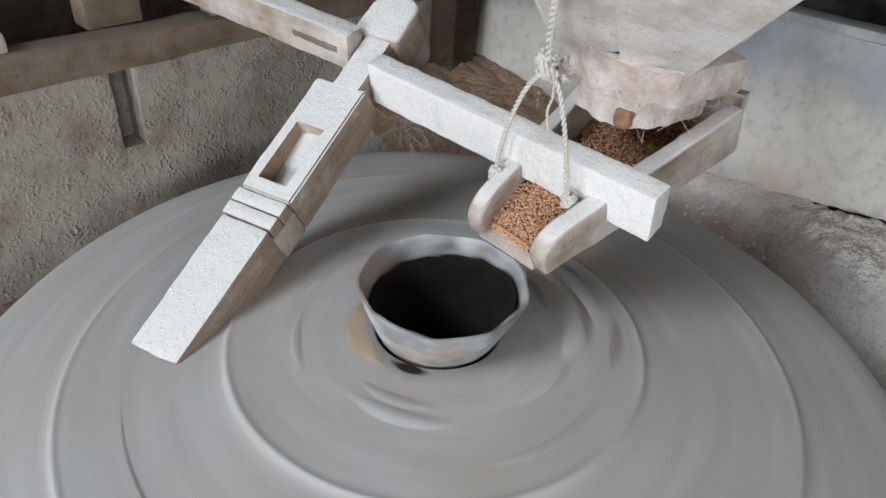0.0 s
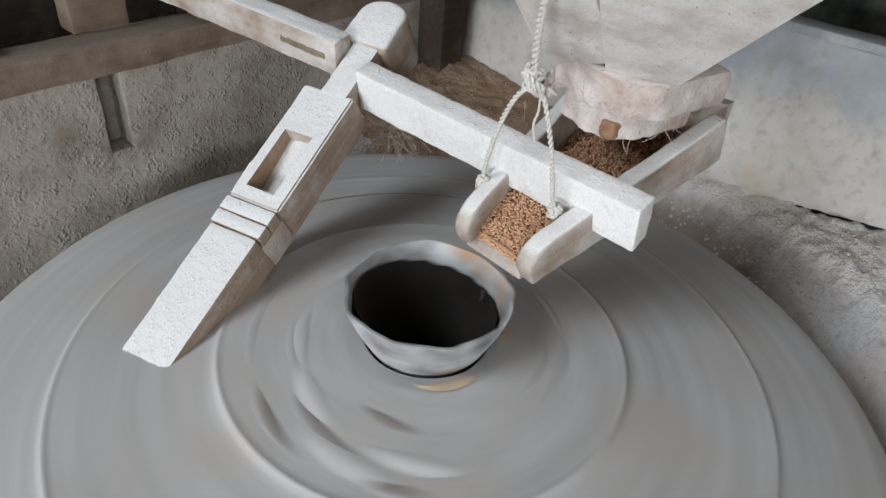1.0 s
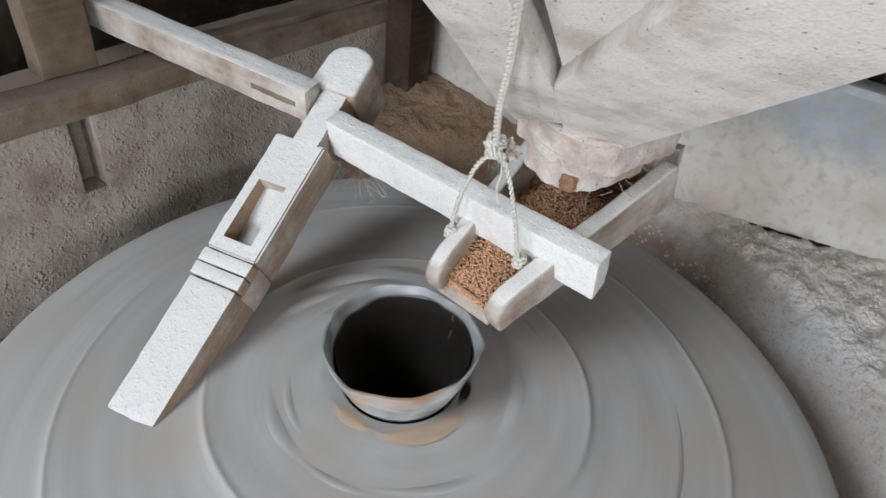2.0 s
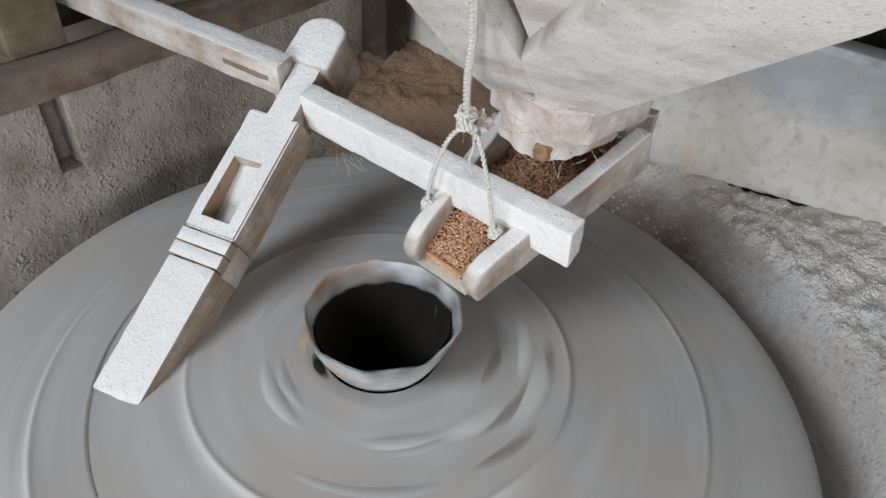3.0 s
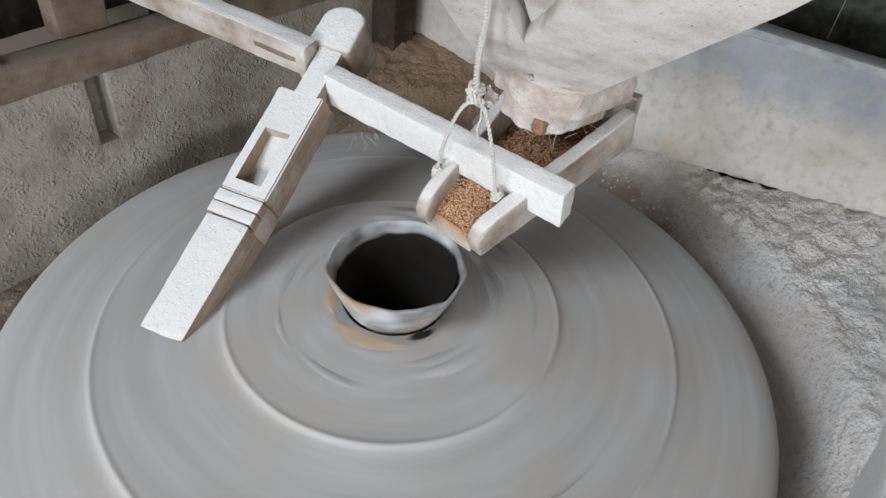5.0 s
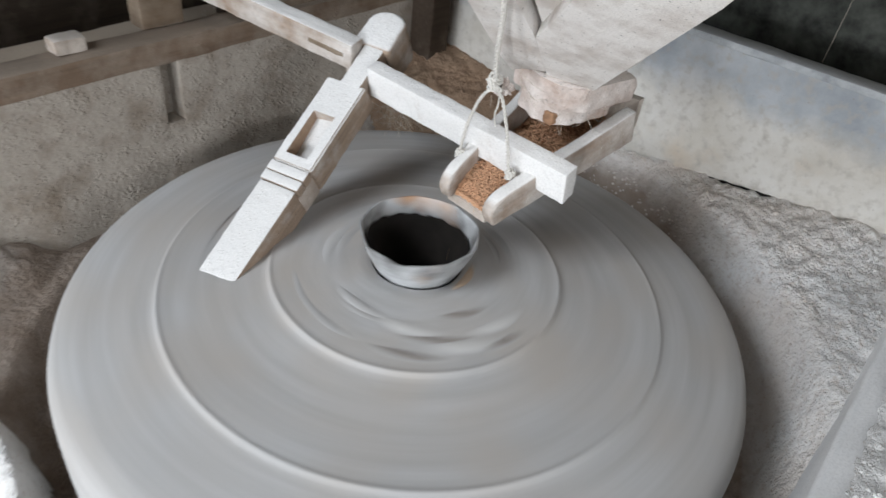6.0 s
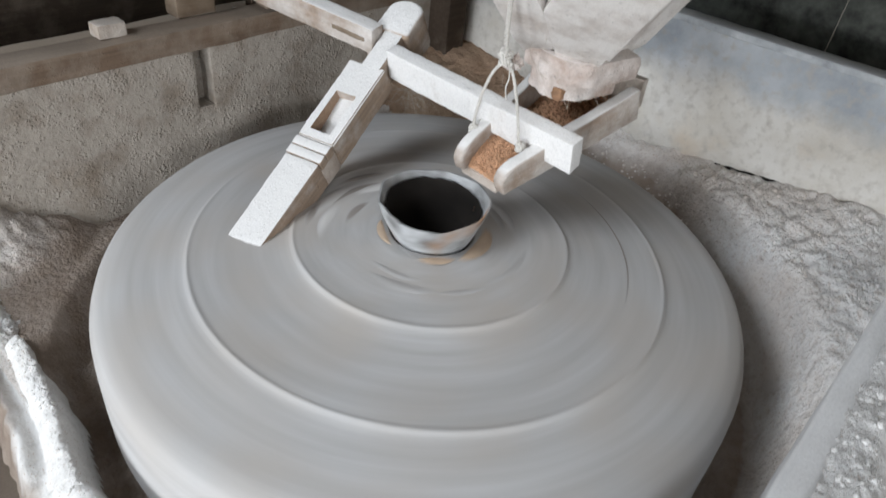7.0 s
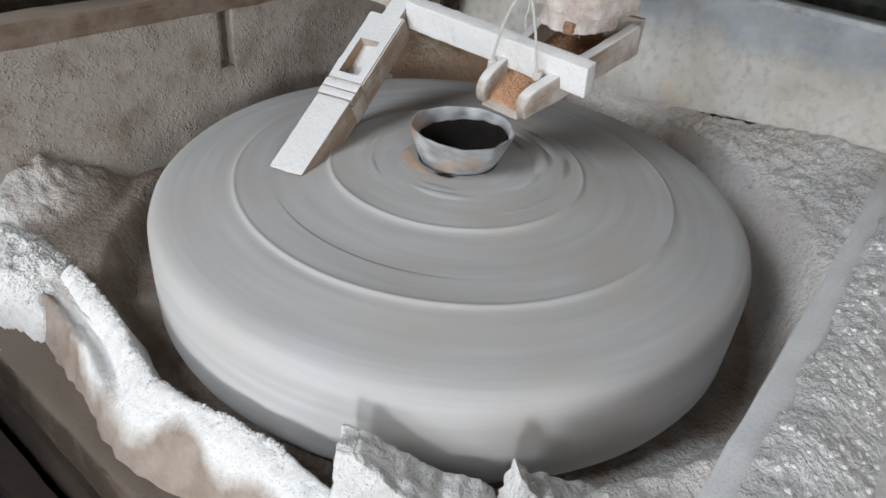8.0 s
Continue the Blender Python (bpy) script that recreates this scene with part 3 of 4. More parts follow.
crumbs("flour_crumbs", 4200, 1, heap_place, (0.0016, 0.0042), m_white_flour, "crumbly white flour heaped in the tub's corner")
crumbs("flour_crumbs", 800, 2, lip_place, (0.0014, 0.0038), m_white_flour, "crumbs along the flour's edge")
crumbs("flour_crumbs", 1500, 3, bank_place, (0.0015, 0.0042), m_flour, "small crumbs scattered over the flour bank")
crumbs("flour_crumbs", 500, 4, lambda r: (lambda x, y: (x, y, crust_height(x, y)))(r.uniform(-0.78, 0.6), RAIL - r.uniform(0.035, 0.15)), (0.002, 0.006), m_white_flour, "crumbs on the rail's flour crust")

# back corner: post, meal heap; timbers and the dark wall behind
meal = new("meal_heap", heightfield(0.40, BACK, 0.22, LEFT, 0.008, lambda x, y: bank(x, y) + 0.004 + 0.03 * max(0.0, 1 - math.hypot(x - 0.72, y - 0.58) / 0.34) + 0.004 * noise.noise(Vector((x * 60, y * 60, 9))) - 0.03 * max(0.0, math.hypot(x - 0.74, y - 0.60) - 0.28) / 0.1, lambda x, y: math.hypot(x - 0.76, y - 0.62) < 0.42 and math.hypot(x, y) > 0.6))
meal.data.materials.append(m_meal)
at_tub(meal)
tagged(meal, "brown coarse meal heaped in the corner of the tub", "meal", kind="stuff")


def post(name, x, y, z0, z1, sx, sy, turn, mat, label, group=""):
    ob = link(name, box(-sx / 2, sx / 2, -sy / 2, sy / 2, z0, z1, bevel=0.006, rough=0.002, scale=14, cut=0.03, seed=x), mat)
    ob.matrix_world = Matrix.Translation((x, y, 0)) @ pose(0, 0, 0, 0, 0, turn)
    return tagged(ob, label, "post", group)


post("wooden_post", 0.018, 0.925, 0.60, 1.9, 0.075, 0.075, 48, m_dark, "dark weathered post in the tub's back corner")
post("wooden_post", -0.535, 0.475, WALL_TOP, 1.9, 0.09, 0.05, 48, m_brown, "pale dusty upright board on the wall's top", "uprights")
post("wooden_post", -0.93, 0.15, 0.0, 1.9, 0.10, 0.10, 48, m_brown, "dusty upright timber at the tub's corner", "uprights")
post("thin_stake", -0.43, 0.60, 0.6, 1.9, 0.035, 0.035, 40, m_dark, "thin dark stake behind the wall", "")
block = link("wood_block", box(-0.030, 0.026, -0.020, 0.020, 0, 0.028, bevel=0.005, rough=0.002, scale=30), m_side_wood)
block.matrix_world = pose(-0.638, 0.31, WALL_TOP, 0, 0, 48)
tagged(block, "short floured wooden block on the wall's top", "block")
ledge = link("ledge_board", box(0.14, 0.66, LEFT + 0.012, LEFT + 0.055, WALL_TOP - 0.001, WALL_TOP + 0.014, bevel=0.004, rough=0.002, scale=20), m_band)
ledge.matrix_world = TUB
tagged(ledge, "thin dusty strip lying on the wall's top", "board")
low = link("low_timber", box(-1.3, 0.9, 0.98, 1.06, 0.55, 0.80, bevel=0.01, rough=0.004, scale=8, cut=0.06), m_brown)
low.matrix_world = TUB
tagged(low, "dim brown timber lying beyond the wall", "timber")
# the room
ROOM = Matrix.Identity(4)
structure("floor", box(-3.2, 2.7, -4.3, 2.7, -0.10, 0.0, bevel=0), m_floorwood, "dusty dark floor boards", "floor", ROOM)
structure("wall_north", box(-3.2, 2.7, 2.3, 2.45, 0.0, 4.5, bevel=0), m_black, "sooty dark stone wall", "wall", ROOM)
structure("wall_east", box(2.3, 2.45, -4.1, 2.3, 0.0, 4.5, bevel=0), m_plaster, "old plaster wall", "wall", ROOM)
structure("ceiling", box(-3.2, 2.7, -4.3, 2.6, 4.5, 4.6, bevel=0), m_dark, "dark timber ceiling", "ceiling", ROOM)
# west wall with a high and a low window, south wall with a low one and an opening made up for the fill lamp
for y0, y1, z0, z1 in ((-4.1, -3.3, 0, 4.5), (-3.3, -2.7, 0, 0.75), (-3.3, -2.7, 1.45, 4.5), (-2.7, -2.0, 0, 4.5), (-0.6, 2.3, 0, 4.5), (-2.0, -0.6, 3.75, 4.5), (-2.0, -0.6, 0, 2.35)):
    structure("wall_west", box(-2.75, -2.6, y0, y1, z0, z1, bevel=0), m_plaster, "old plaster wall round the windows", "wall", ROOM)
for x0, x1, z0, z1 in ((-2.75, -1.65, 0, 4.5), (-1.05, 0.7, 0, 4.5), (-1.65, -1.05, 0, 0.75), (-1.65, -1.05, 1.45, 4.5), (0.7, 1.5, 0, 1.35), (0.7, 1.5, 2.15, 4.5), (1.5, 2.45, 0, 4.5)):
    structure("wall_south", box(x0, x1, -4.25, -4.1, z0, z1, bevel=0), m_plaster, "old plaster wall round the windows", "wall", ROOM)
# sooty screen close behind the tub
structure("wall_behind", box(1.02, 1.10, -1.3, 1.2, 0.0, 2.4, bevel=0.01, rough=0.02, scale=6, cut=0.10), m_black, "blackened rough stone wall behind the tub", "wall")
structure("wall_beyond", box(-1.5, 1.2, 1.35, 1.45, 0.0, 2.4, bevel=0.01, rough=0.01, scale=6, cut=0.12), m_dark, "dark boarded wall beyond the tub", "wall")

# ---- the millstone ----
N_SIDE = 96


def lathe(profile, sides):
    b = bmesh.new()
    rings = [[b.verts.new((r * math.cos(2 * math.pi * k / sides), r * math.sin(2 * math.pi * k / sides), z)) for k in range(sides)] for r, z in profile]
    for r0, r1 in zip(rings, rings[1:]):
        for k in range(sides):
            b.faces.new((r0[k], r1[k], r1[(k + 1) % sides], r0[(k + 1) % sides]))
    return b


BED = link("bed_stone", lathe([(0.075, 0.40), (0.075, 0.50), (0.560, 0.50), (0.566, 0.495), (0.566, 0.40)], N_SIDE), m_stone)
tagged(BED, "still bed stone under the turning millstone", "bed stone")

STONE_POSE = pose(0.0045, -0.005, 0.0)
WOBBLE = pose(0, 0, 0.74, -0.24, -0.66, 0) @ pose(0, 0, -0.74)
millstone = thing("millstone", STONE_POSE, "turning pale grey millstone, filmed with flour, with stepped rings", "millstone")


def stone_body():
    prof = [(0.073, 0.54), (0.073, 0.755), (0.077, 0.7605), (0.10, 0.7605), (0.16, 0.757), (0.215, 0.7525), (0.229, 0.7518), (0.2345, 0.7516), (0.2370, 0.7524), (0.2395, 0.7502), (0.2425, 0.7478), (0.2455, 0.7462), (0.253, 0.7448), (0.266, 0.7432),
            (0.30, 0.7385), (0.36, 0.7345), (0.398, 0.7325), (0.4035, 0.7322), (0.4060, 0.7330), (0.4085, 0.7308), (0.4115, 0.7285), (0.4145, 0.7270), (0.422, 0.7255), (0.436, 0.7235), (0.47, 0.7165), (0.515, 0.7105), (0.539, 0.705),
            (0.55, 0.695), (0.5555, 0.68), (0.557, 0.655), (0.558, 0.60), (0.558, 0.545), (0.553, 0.532), (0.535, 0.528)]
    b = lathe(prof, 192)
    for v in b.verts:
        r, a = v.co.xy.length, math.atan2(v.co.y, v.co.x)
        p = Vector((math.cos(a) * 2, math.sin(a) * 2, r * 20))
        if r > 0.08:
            v.co.z += 0.0016 * noise.noise(p)
        # the steps are not quite round
        k = 1 + 0.006 * math.sin(2 * a + 0.7) * (0.15 < r < 0.45)
        v.co.x, v.co.y = v.co.x * k, v.co.y * k
    return part("stone", b, m_stone, millstone, "", 60)


stone_body()


def scars():
    """Dressing scars: low swept ridges and hollows on one side of the eye."""
    rnd = random.Random(4)
    marks = [(0.145, -26, 44, 0.015, 0), (0.165, -14, 48, 0.012, 1), (0.185, 2, 40, 0.017, 0), (0.198, -20, 34, 0.010, 1), (0.172, 24, 38, 0.013, 0), (0.128, 8, 42, 0.011, 1), (0.203, 22, 28, 0.010, 1)]
    # fainter marks go on round the eye
    marks += [(rnd.uniform(0.115, 0.20), rnd.uniform(60, 320), rnd.uniform(30, 70), rnd.uniform(0.006, 0.012), rnd.random() < 0.6) for _ in range(9)]
    for i, (r, a0, span, wide, dark) in enumerate(marks):
        b = bmesh.new()
        deep = b.verts.layers.float.new("scar_depth")
        full = 1.0 if i < 7 else 0.3
        rows = []
        for k in range(25):
            s = k / 24
            a = radians(a0 + span * s)
            rr = r + 0.022 * s * (span / 40 if i < 7 else 0.3)
            w = wide * math.sin(math.pi * s) ** 0.6 + 0.0006
            z = 0.7585 - (rr - 0.13) * 0.075
            row = []
            for q in (-1, -0.66, -0.33, 0, 0.33, 0.66, 1):
                v = b.verts.new(((rr + q * w) * math.cos(a), (rr + q * w) * math.sin(a), z + (0.0030 if not dark else 0.0020) * (1 - q * q) * math.sin(math.pi * s) - 0.0006))
                v[deep] = full * (1 - q * q) * math.sin(math.pi * s)
                row.append(v)
            rows.append(row)
        for p, q in zip(rows, rows[1:]):
            for k in range(6):
                b.faces.new((p[k], q[k], q[k + 1], p[k + 1]))
        part("scar", b, m_scar if dark else m_bump, millstone)


scars()


GROOVE = (-158, -95, 0.3455, 0.3495)


def groove():
    """A thin dark wear groove over part of the stone."""
    b = bmesh.new()
    deep = b.verts.layers.float.new("scar_depth")
    rows = []
    for k in range(41):
        s = k / 40
        a, r = radians(GROOVE[0] + (GROOVE[1] - GROOVE[0]) * s), GROOVE[2] + (GROOVE[3] - GROOVE[2]) * s
        w = 0.0014 * math.sin(math.pi * s) ** 0.5 + 0.0002
        z = 0.7358 - (r - 0.34) * 0.06 + 0.0012
        row = [b.verts.new(((r + q * w) * math.cos(a), (r + q * w) * math.sin(a), z)) for q in (-1, 0, 1)]
        for v in row:
            v[deep] = math.sin(math.pi * s)
        rows.append(row)
    for p, q in zip(rows, rows[1:]):
        for k in range(2):
            b.faces.new((p[k], q[k], q[k + 1], p[k + 1]))
    part("groove", b, m_scar, millstone, "thin dark wear groove")


def spilt_and_shade_ring():
    """Smears of orange meal, and a black crescent painted for the shade under the collar."""
    for a0, a1, r0, r1, mat, lab in ((166, 230, 0.082, 0.108, m_spilt, "smear of orange meal"), (40, 84, 0.083, 0.097, m_spilt, "smear of orange meal"), (124, 158, 0.083, 0.101, m_spilt, "smear of orange meal"), (236, 262, 0.078, 0.090, m_hole, "dark crescent for the shade under the collar")):
        b = bmesh.new()
        rows = []
        for k in range(17):
            s = k / 16
            a = radians(a0 + (a1 - a0) * s)
            mid, w = (r0 + r1) / 2, (r1 - r0) / 2 * (math.sin(math.pi * s) ** 0.5 + 0.02)
            rows.append([b.verts.new(((mid + q * w) * math.cos(a), (mid + q * w) * math.sin(a), 0.7615 + 0.002 * (1 - q * q))) for q in (-1, 0, 1)])
        for p, q in zip(rows, rows[1:]):
            for k in range(2):
                b.faces.new((p[k], q[k], q[k + 1], p[k + 1]))
        part("smear", b, mat, millstone, lab)


groove()
spilt_and_shade_ring()


def collar():
    """The dented sheet-metal collar that stands in the stone's eye."""
    sides = 120
    b = bmesh.new()
    outer = [(0.068, 0.752), (0.074, 0.763), (0.082, 0.781), (0.090, 0.800), (0.0965, 0.822)]
    inner = [(0.0935, 0.822), (0.087, 0.803), (0.080, 0.783)]
    rings = []
    for j, (r, z) in enumerate(outer + inner):
        ring = []
        lift = max(0.0, (z - 0.752) / 0.08)
        for k in range(sides):
            a = 2 * math.pi * k / sides
            dent = 0.0014 * math.sin(3 * a + 1.0) + 0.0006 * math.sin(5 * a + 2.2) + 0.0025 * noise.noise(Vector((math.cos(a) * 4, math.sin(a) * 4, z * 30)))
            wave = 0.0026 * math.sin(2 * a + 0.4) + 0.0006 * math.sin(5 * a) + 0.0014 * noise.noise(Vector((math.cos(a) * 5, math.sin(a) * 5, 3.0)))
            seg = 2 * math.pi / 9
            facet = math.cos(seg / 2) / math.cos((a + 0.3) % seg - seg / 2) - 0.98
            rr = r + (dent + 0.7 * r * facet) * lift
            ring.append(b.verts.new((rr * math.cos(a) + 0.002 * lift, rr * math.sin(a), z + wave * lift)))
        rings.append(ring)
    for r0, r1 in zip(rings, rings[1:]):
        for k in range(sides):
            b.faces.new((r0[k], r0[(k + 1) % sides], r1[(k + 1) % sides], r1[k]))
    # dark inner wall whose colour stands for the eye's unlit depth
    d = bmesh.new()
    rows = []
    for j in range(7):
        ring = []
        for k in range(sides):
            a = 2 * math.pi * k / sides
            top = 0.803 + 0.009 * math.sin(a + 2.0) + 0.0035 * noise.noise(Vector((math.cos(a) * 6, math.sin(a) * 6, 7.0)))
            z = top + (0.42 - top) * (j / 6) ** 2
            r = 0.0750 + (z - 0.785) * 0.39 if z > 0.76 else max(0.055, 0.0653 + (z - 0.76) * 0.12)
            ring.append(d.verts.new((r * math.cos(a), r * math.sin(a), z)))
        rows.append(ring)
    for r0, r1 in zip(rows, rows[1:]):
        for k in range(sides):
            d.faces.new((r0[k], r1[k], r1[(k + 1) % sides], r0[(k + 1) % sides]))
    part("eye_shade_lining", d, m_lining, millstone, "near-black lining for the unlit depth of the eye", 50)
    return part("collar", b, m_bowl, millstone, "dented floured metal collar in the eye", 50)


collar()
# black floor in place of the shade at the eye's foot
part("eye_floor", lathe([(0.0005, 0.42), (0.060, 0.42)], 32), m_hole, millstone, "bottom of the eye, black for the shade there")

# ---- the arm that rides on the stone ----
ARM_U, ARM_W = Vector((0.4147, 0.7700, 0.4848)), Vector((0.8804, -0.4742, 0.0))
ARM_N = ARM_W.cross(ARM_U)
ARM = Matrix.Translation((-0.3105, -0.061, 0.7375)) @ Matrix((ARM_W, ARM_U, ARM_N)).transposed().to_4x4()
arm = thing("rider_arm", ARM, "thick hand-cut wooden arm, white with flour, resting on the millstone", "wooden arm")


def cut_below(bm, m, z, slope):
    """Cuts a piece in the arm's space by the stone's top."""
    inv = m.inverted()
    p = inv @ Vector((-0.31, -0.05, z))
    nrm = (inv.to_3x3() @ Vector((slope * 0.95, slope * 0.3, 1))).normalized()
    res = bmesh.ops.bisect_plane(bm, geom=bm.verts[:] + bm.edges[:] + bm.faces[:], plane_co=p, plane_no=nrm, clear_inner=True)
    edges = [e for e in res["geom_cut"] if isinstance(e, bmesh.types.BMEdge)]
    if edges:
        bmesh.ops.holes_fill(bm, edges=edges)
    return bm


DEPTH = 0.064
lower = prism([(-0.035, -0.004), (0.034, 0.004), (0.0365, 0.184), (-0.036, 0.184)], -DEPTH, 0.0, bevel=0.004, rough=0.0012, scale=28, cut=0.011)
cut_below(lower, ARM, 0.7375, 0.02)
part("lower_beam", lower, m_arm, arm)
for y0, y1 in ((0.1858, 0.2042), (0.2056, 0.2244)):
    part("saw_strip", box(-0.0385, 0.0375, y0, y1, -0.020, 0.0005, bevel=0.0022, rough=0.0008, scale=40, cut=0.010, seed=y0), m_arm, arm, "narrow strip between saw cuts")
part("core", box(-0.0355, 0.0365, 0.182, 0.2265, -DEPTH, -0.0195, bevel=0.001), m_side_wood, arm)


def mortised_block():
    """The upper block with a sloping mortise cut in its top."""
    x0, x1, y0, y1 = -0.040, 0.039, 0.226, 0.412
    a0, a1, b0, b1 = -0.0235, 0.0205, 0.246, 0.338
    b = bmesh.new()
    V = lambda *c: b.verts.new(c)
    o = [V(x0, y0, 0), V(x1, y0, 0), V(x1, y1, 0), V(x0, y1, 0)]
    i = [V(a0, b0, 0), V(a1, b0, 0), V(a1, b1, 0), V(a0, b1, 0)]
    d = [V(a0 + 0.001, b0 + 0.001, -0.032), V(a1 - 0.001, b0 + 0.001, -0.030), V(a1 - 0.002, b1 - 0.002, -0.012), V(a0 + 0.001, b1 - 0.002, -0.020)]
    u = [V(x0 + 0.002, y0, -DEPTH), V(x1 - 0.002, y0, -DEPTH), V(x1 - 0.002, y1 + 0.012, -DEPTH), V(x0 + 0.002, y1 + 0.012, -DEPTH)]
    for k in range(4):
        j = (k + 1) % 4
        b.faces.new((o[k], o[j], i[j], i[k]))
        b.faces.new((i[k], i[j], d[j], d[k]))
        b.faces.new((u[k], u[j], o[j], o[k]))
    b.faces.new(d)
    b.faces.new(u[::-1])
    bmesh.ops.recalc_face_normals(b, faces=b.faces)
    cut = set(i) | set(d)
    edges = [e for e in b.edges if e.calc_face_angle(0) > radians(35) and not cut & set(e.verts)]
    for f in b.faces:
        if all(v in cut for v in f.verts) and f.normal.z < 0.8 and (f.normal.x > 0.5 or f.normal.y > 0.5):
            f.material_index = 1
    bmesh.ops.bevel(b, geom=edges, offset=0.0028, segments=2, affect="EDGES")
    rough_up(b, 0.0012, 28, 2.0, 0.011)
    ob = part("mortised_block", b, m_arm, arm)
    ob.data.materials.append(m_mortise)
    return ob


mortised_block()
part("neck", box(-0.0135, 0.028, 0.405, 0.505, -0.058, 0.0, bevel=0.003, rough=0.0012, scale=28, cut=0.011), m_arm, arm)


def head():
    pts = [(-0.040, 0.497), (0.040, 0.497)]
    for k in range(9):
        a = math.pi * k / 8
        pts.append((0.0375 * math.cos(a), 0.560 + 0.026 * math.sin(a)))
    return part("head", prism(pts, -0.088, 0.002, bevel=0.008, rough=0.0016, scale=24, cut=0.011, segments=3), m_arm, arm, "rounded head of the arm")


head()

# ---- the cross beam ----
BEAM_D = Vector((0.747, -0.665, -0.037))
BEAM = frame_of((0.2175, -0.0135, 0.954), BEAM_D, (-0.160, -0.180, 0.97))
# in beam space: x along, y back, z up; its free end is x = 0
beam = thing("cross_beam", BEAM, "long square wooden beam, white with flour, lying across the arm and the wall", "beam")
part("free_length", box(-0.424, 0.0, -0.012, 0.018, -0.060, 0.0, bevel=0.0032, rough=0.0016, scale=32, cut=0.010, segments=2), m_white_wood, beam)
far = part("wall_length", box(-0.92, 0.004, -0.017, 0.019, -0.052, 0.0, bevel=0.005, rough=0.0018, scale=16, cut=0.013, seed=4.0), m_trough, beam, "far length, worn brown along its side")
far.matrix_local = BEAM.inverted() @ frame_of(BEAM @ Vector((-0.478, 0.016, 0.016)), (0.848, -0.526, -0.085), (-0.10, -0.14, 0.97))
part("tenon", box(-0.485, -0.405, -0.009, 0.010, -0.060, -0.030, bevel=0.002), m_side_wood, beam)
part("wear_mark", box(-0.095, -0.014, -0.0186, -0.012, -0.031, -0.021, bevel=0.002, rough=0.0012, scale=120, cut=0.006), m_brown, far, "dark gouged patch by the joint")

# ---- the shoe: a small trough feeding grain ----
shoe = thing("feed_trough", Matrix.Identity(4), "small floured wooden trough of wheat grain hanging on twine", "trough")


def side_board(name, foot, direction, length, h_front, h_back, thick, label, inward):
    """A side board with a rounded nose; in its space x runs back, y is height."""
    nose = 0.035
    pts = [(0.006, 0.0), (length, 0.0), (length, h_back), (nose + 0.02, h_front)]
    for k in range(1, 7):
        a = math.pi / 2 * k / 6
        pts.append((nose + 0.02 - (nose + 0.018) * math.sin(a), h_front * (0.42 + 0.58 * math.cos(a) ** 0.9)))
    b = prism(pts, 0.0, thick, bevel=0.005, rough=0.0014, scale=26, cut=0.011, segments=3)
    ob = part(name, b, m_trough, shoe, label)
    x = Vector(direction).normalized()
    z = x.cross(Vector((0, 0, 1))).normalized() * inward
    y = z.cross(x)
    if y.z < 0:
        z = -z
        y = z.cross(x)
    ob.matrix_local = Matrix.Translation(foot) @ Matrix((x, y, z)).transposed().to_4x4()
    return ob


SHOE_R = Vector((0.255, 0.178, 0.084))
SHOE_L = Vector((0.170, 0.215, 0.084))
side_board("right_side", (0.098, -0.004, 0.846), SHOE_R, 0.312, 0.050, 0.062, 0.024, "right side board with a rounded nose", 1)
side_board("left_side", (0.032, 0.058, 0.846), SHOE_L, 0.300, 0.050, 0.058, 0.020, "left side board with a rounded nose", 1)


def shoe_floor():
    b = bmesh.new()
    fl, fr = Vector((0.048, 0.066, 0.848)), Vector((0.105, 0.004, 0.848))
    bl, br = fl + SHOE_L, fr + SHOE_R
    up, dn = Vector((0, 0, 0.003)), Vector((0, 0, -0.011))
    top = [b.verts.new(p + up) for p in (fl, fr, br, bl)]
    bot = [b.verts.new(p + dn) for p in (fl, fr, br, bl)]
    b.faces.new(top)
    b.faces.new(bot[::-1])
    for k in range(4):
        b.faces.new((bot[k], bot[(k + 1) % 4], top[(k + 1) % 4], top[k]))
    part("floor_board", b, m_side_wood, shoe)
    e = bmesh.new()
    q = [bl, br, br + Vector((0, 0, 0.055)), bl + Vector((0, 0, 0.055))]
    a = [e.verts.new(p) for p in q]
    c = [e.verts.new(p + Vector((0.012, 0.014, 0))) for p in q]
    e.faces.new(a)
    e.faces.new(c[::-1])
    for k in range(4):
        e.faces.new((a[k], a[(k + 1) % 4], c[(k + 1) % 4], c[k]))
    part("back_board", e, m_side_wood, shoe)


shoe_floor()


def seed_shape():
    b = bmesh.new()
    bmesh.ops.create_icosphere(b, subdivisions=1, radius=1.0)
    me = bpy.data.meshes.new("seed")
    b.to_mesh(me)
    b.free()
    v = np.array([p.co[:] for p in me.vertices]) * np.array((0.0025, 0.00125, 0.0012))
    f = np.array([p.vertices[:] for p in me.polygons])
    bpy.data.meshes.remove(me)
    return v, f


SEED_V, SEED_F = seed_shape()


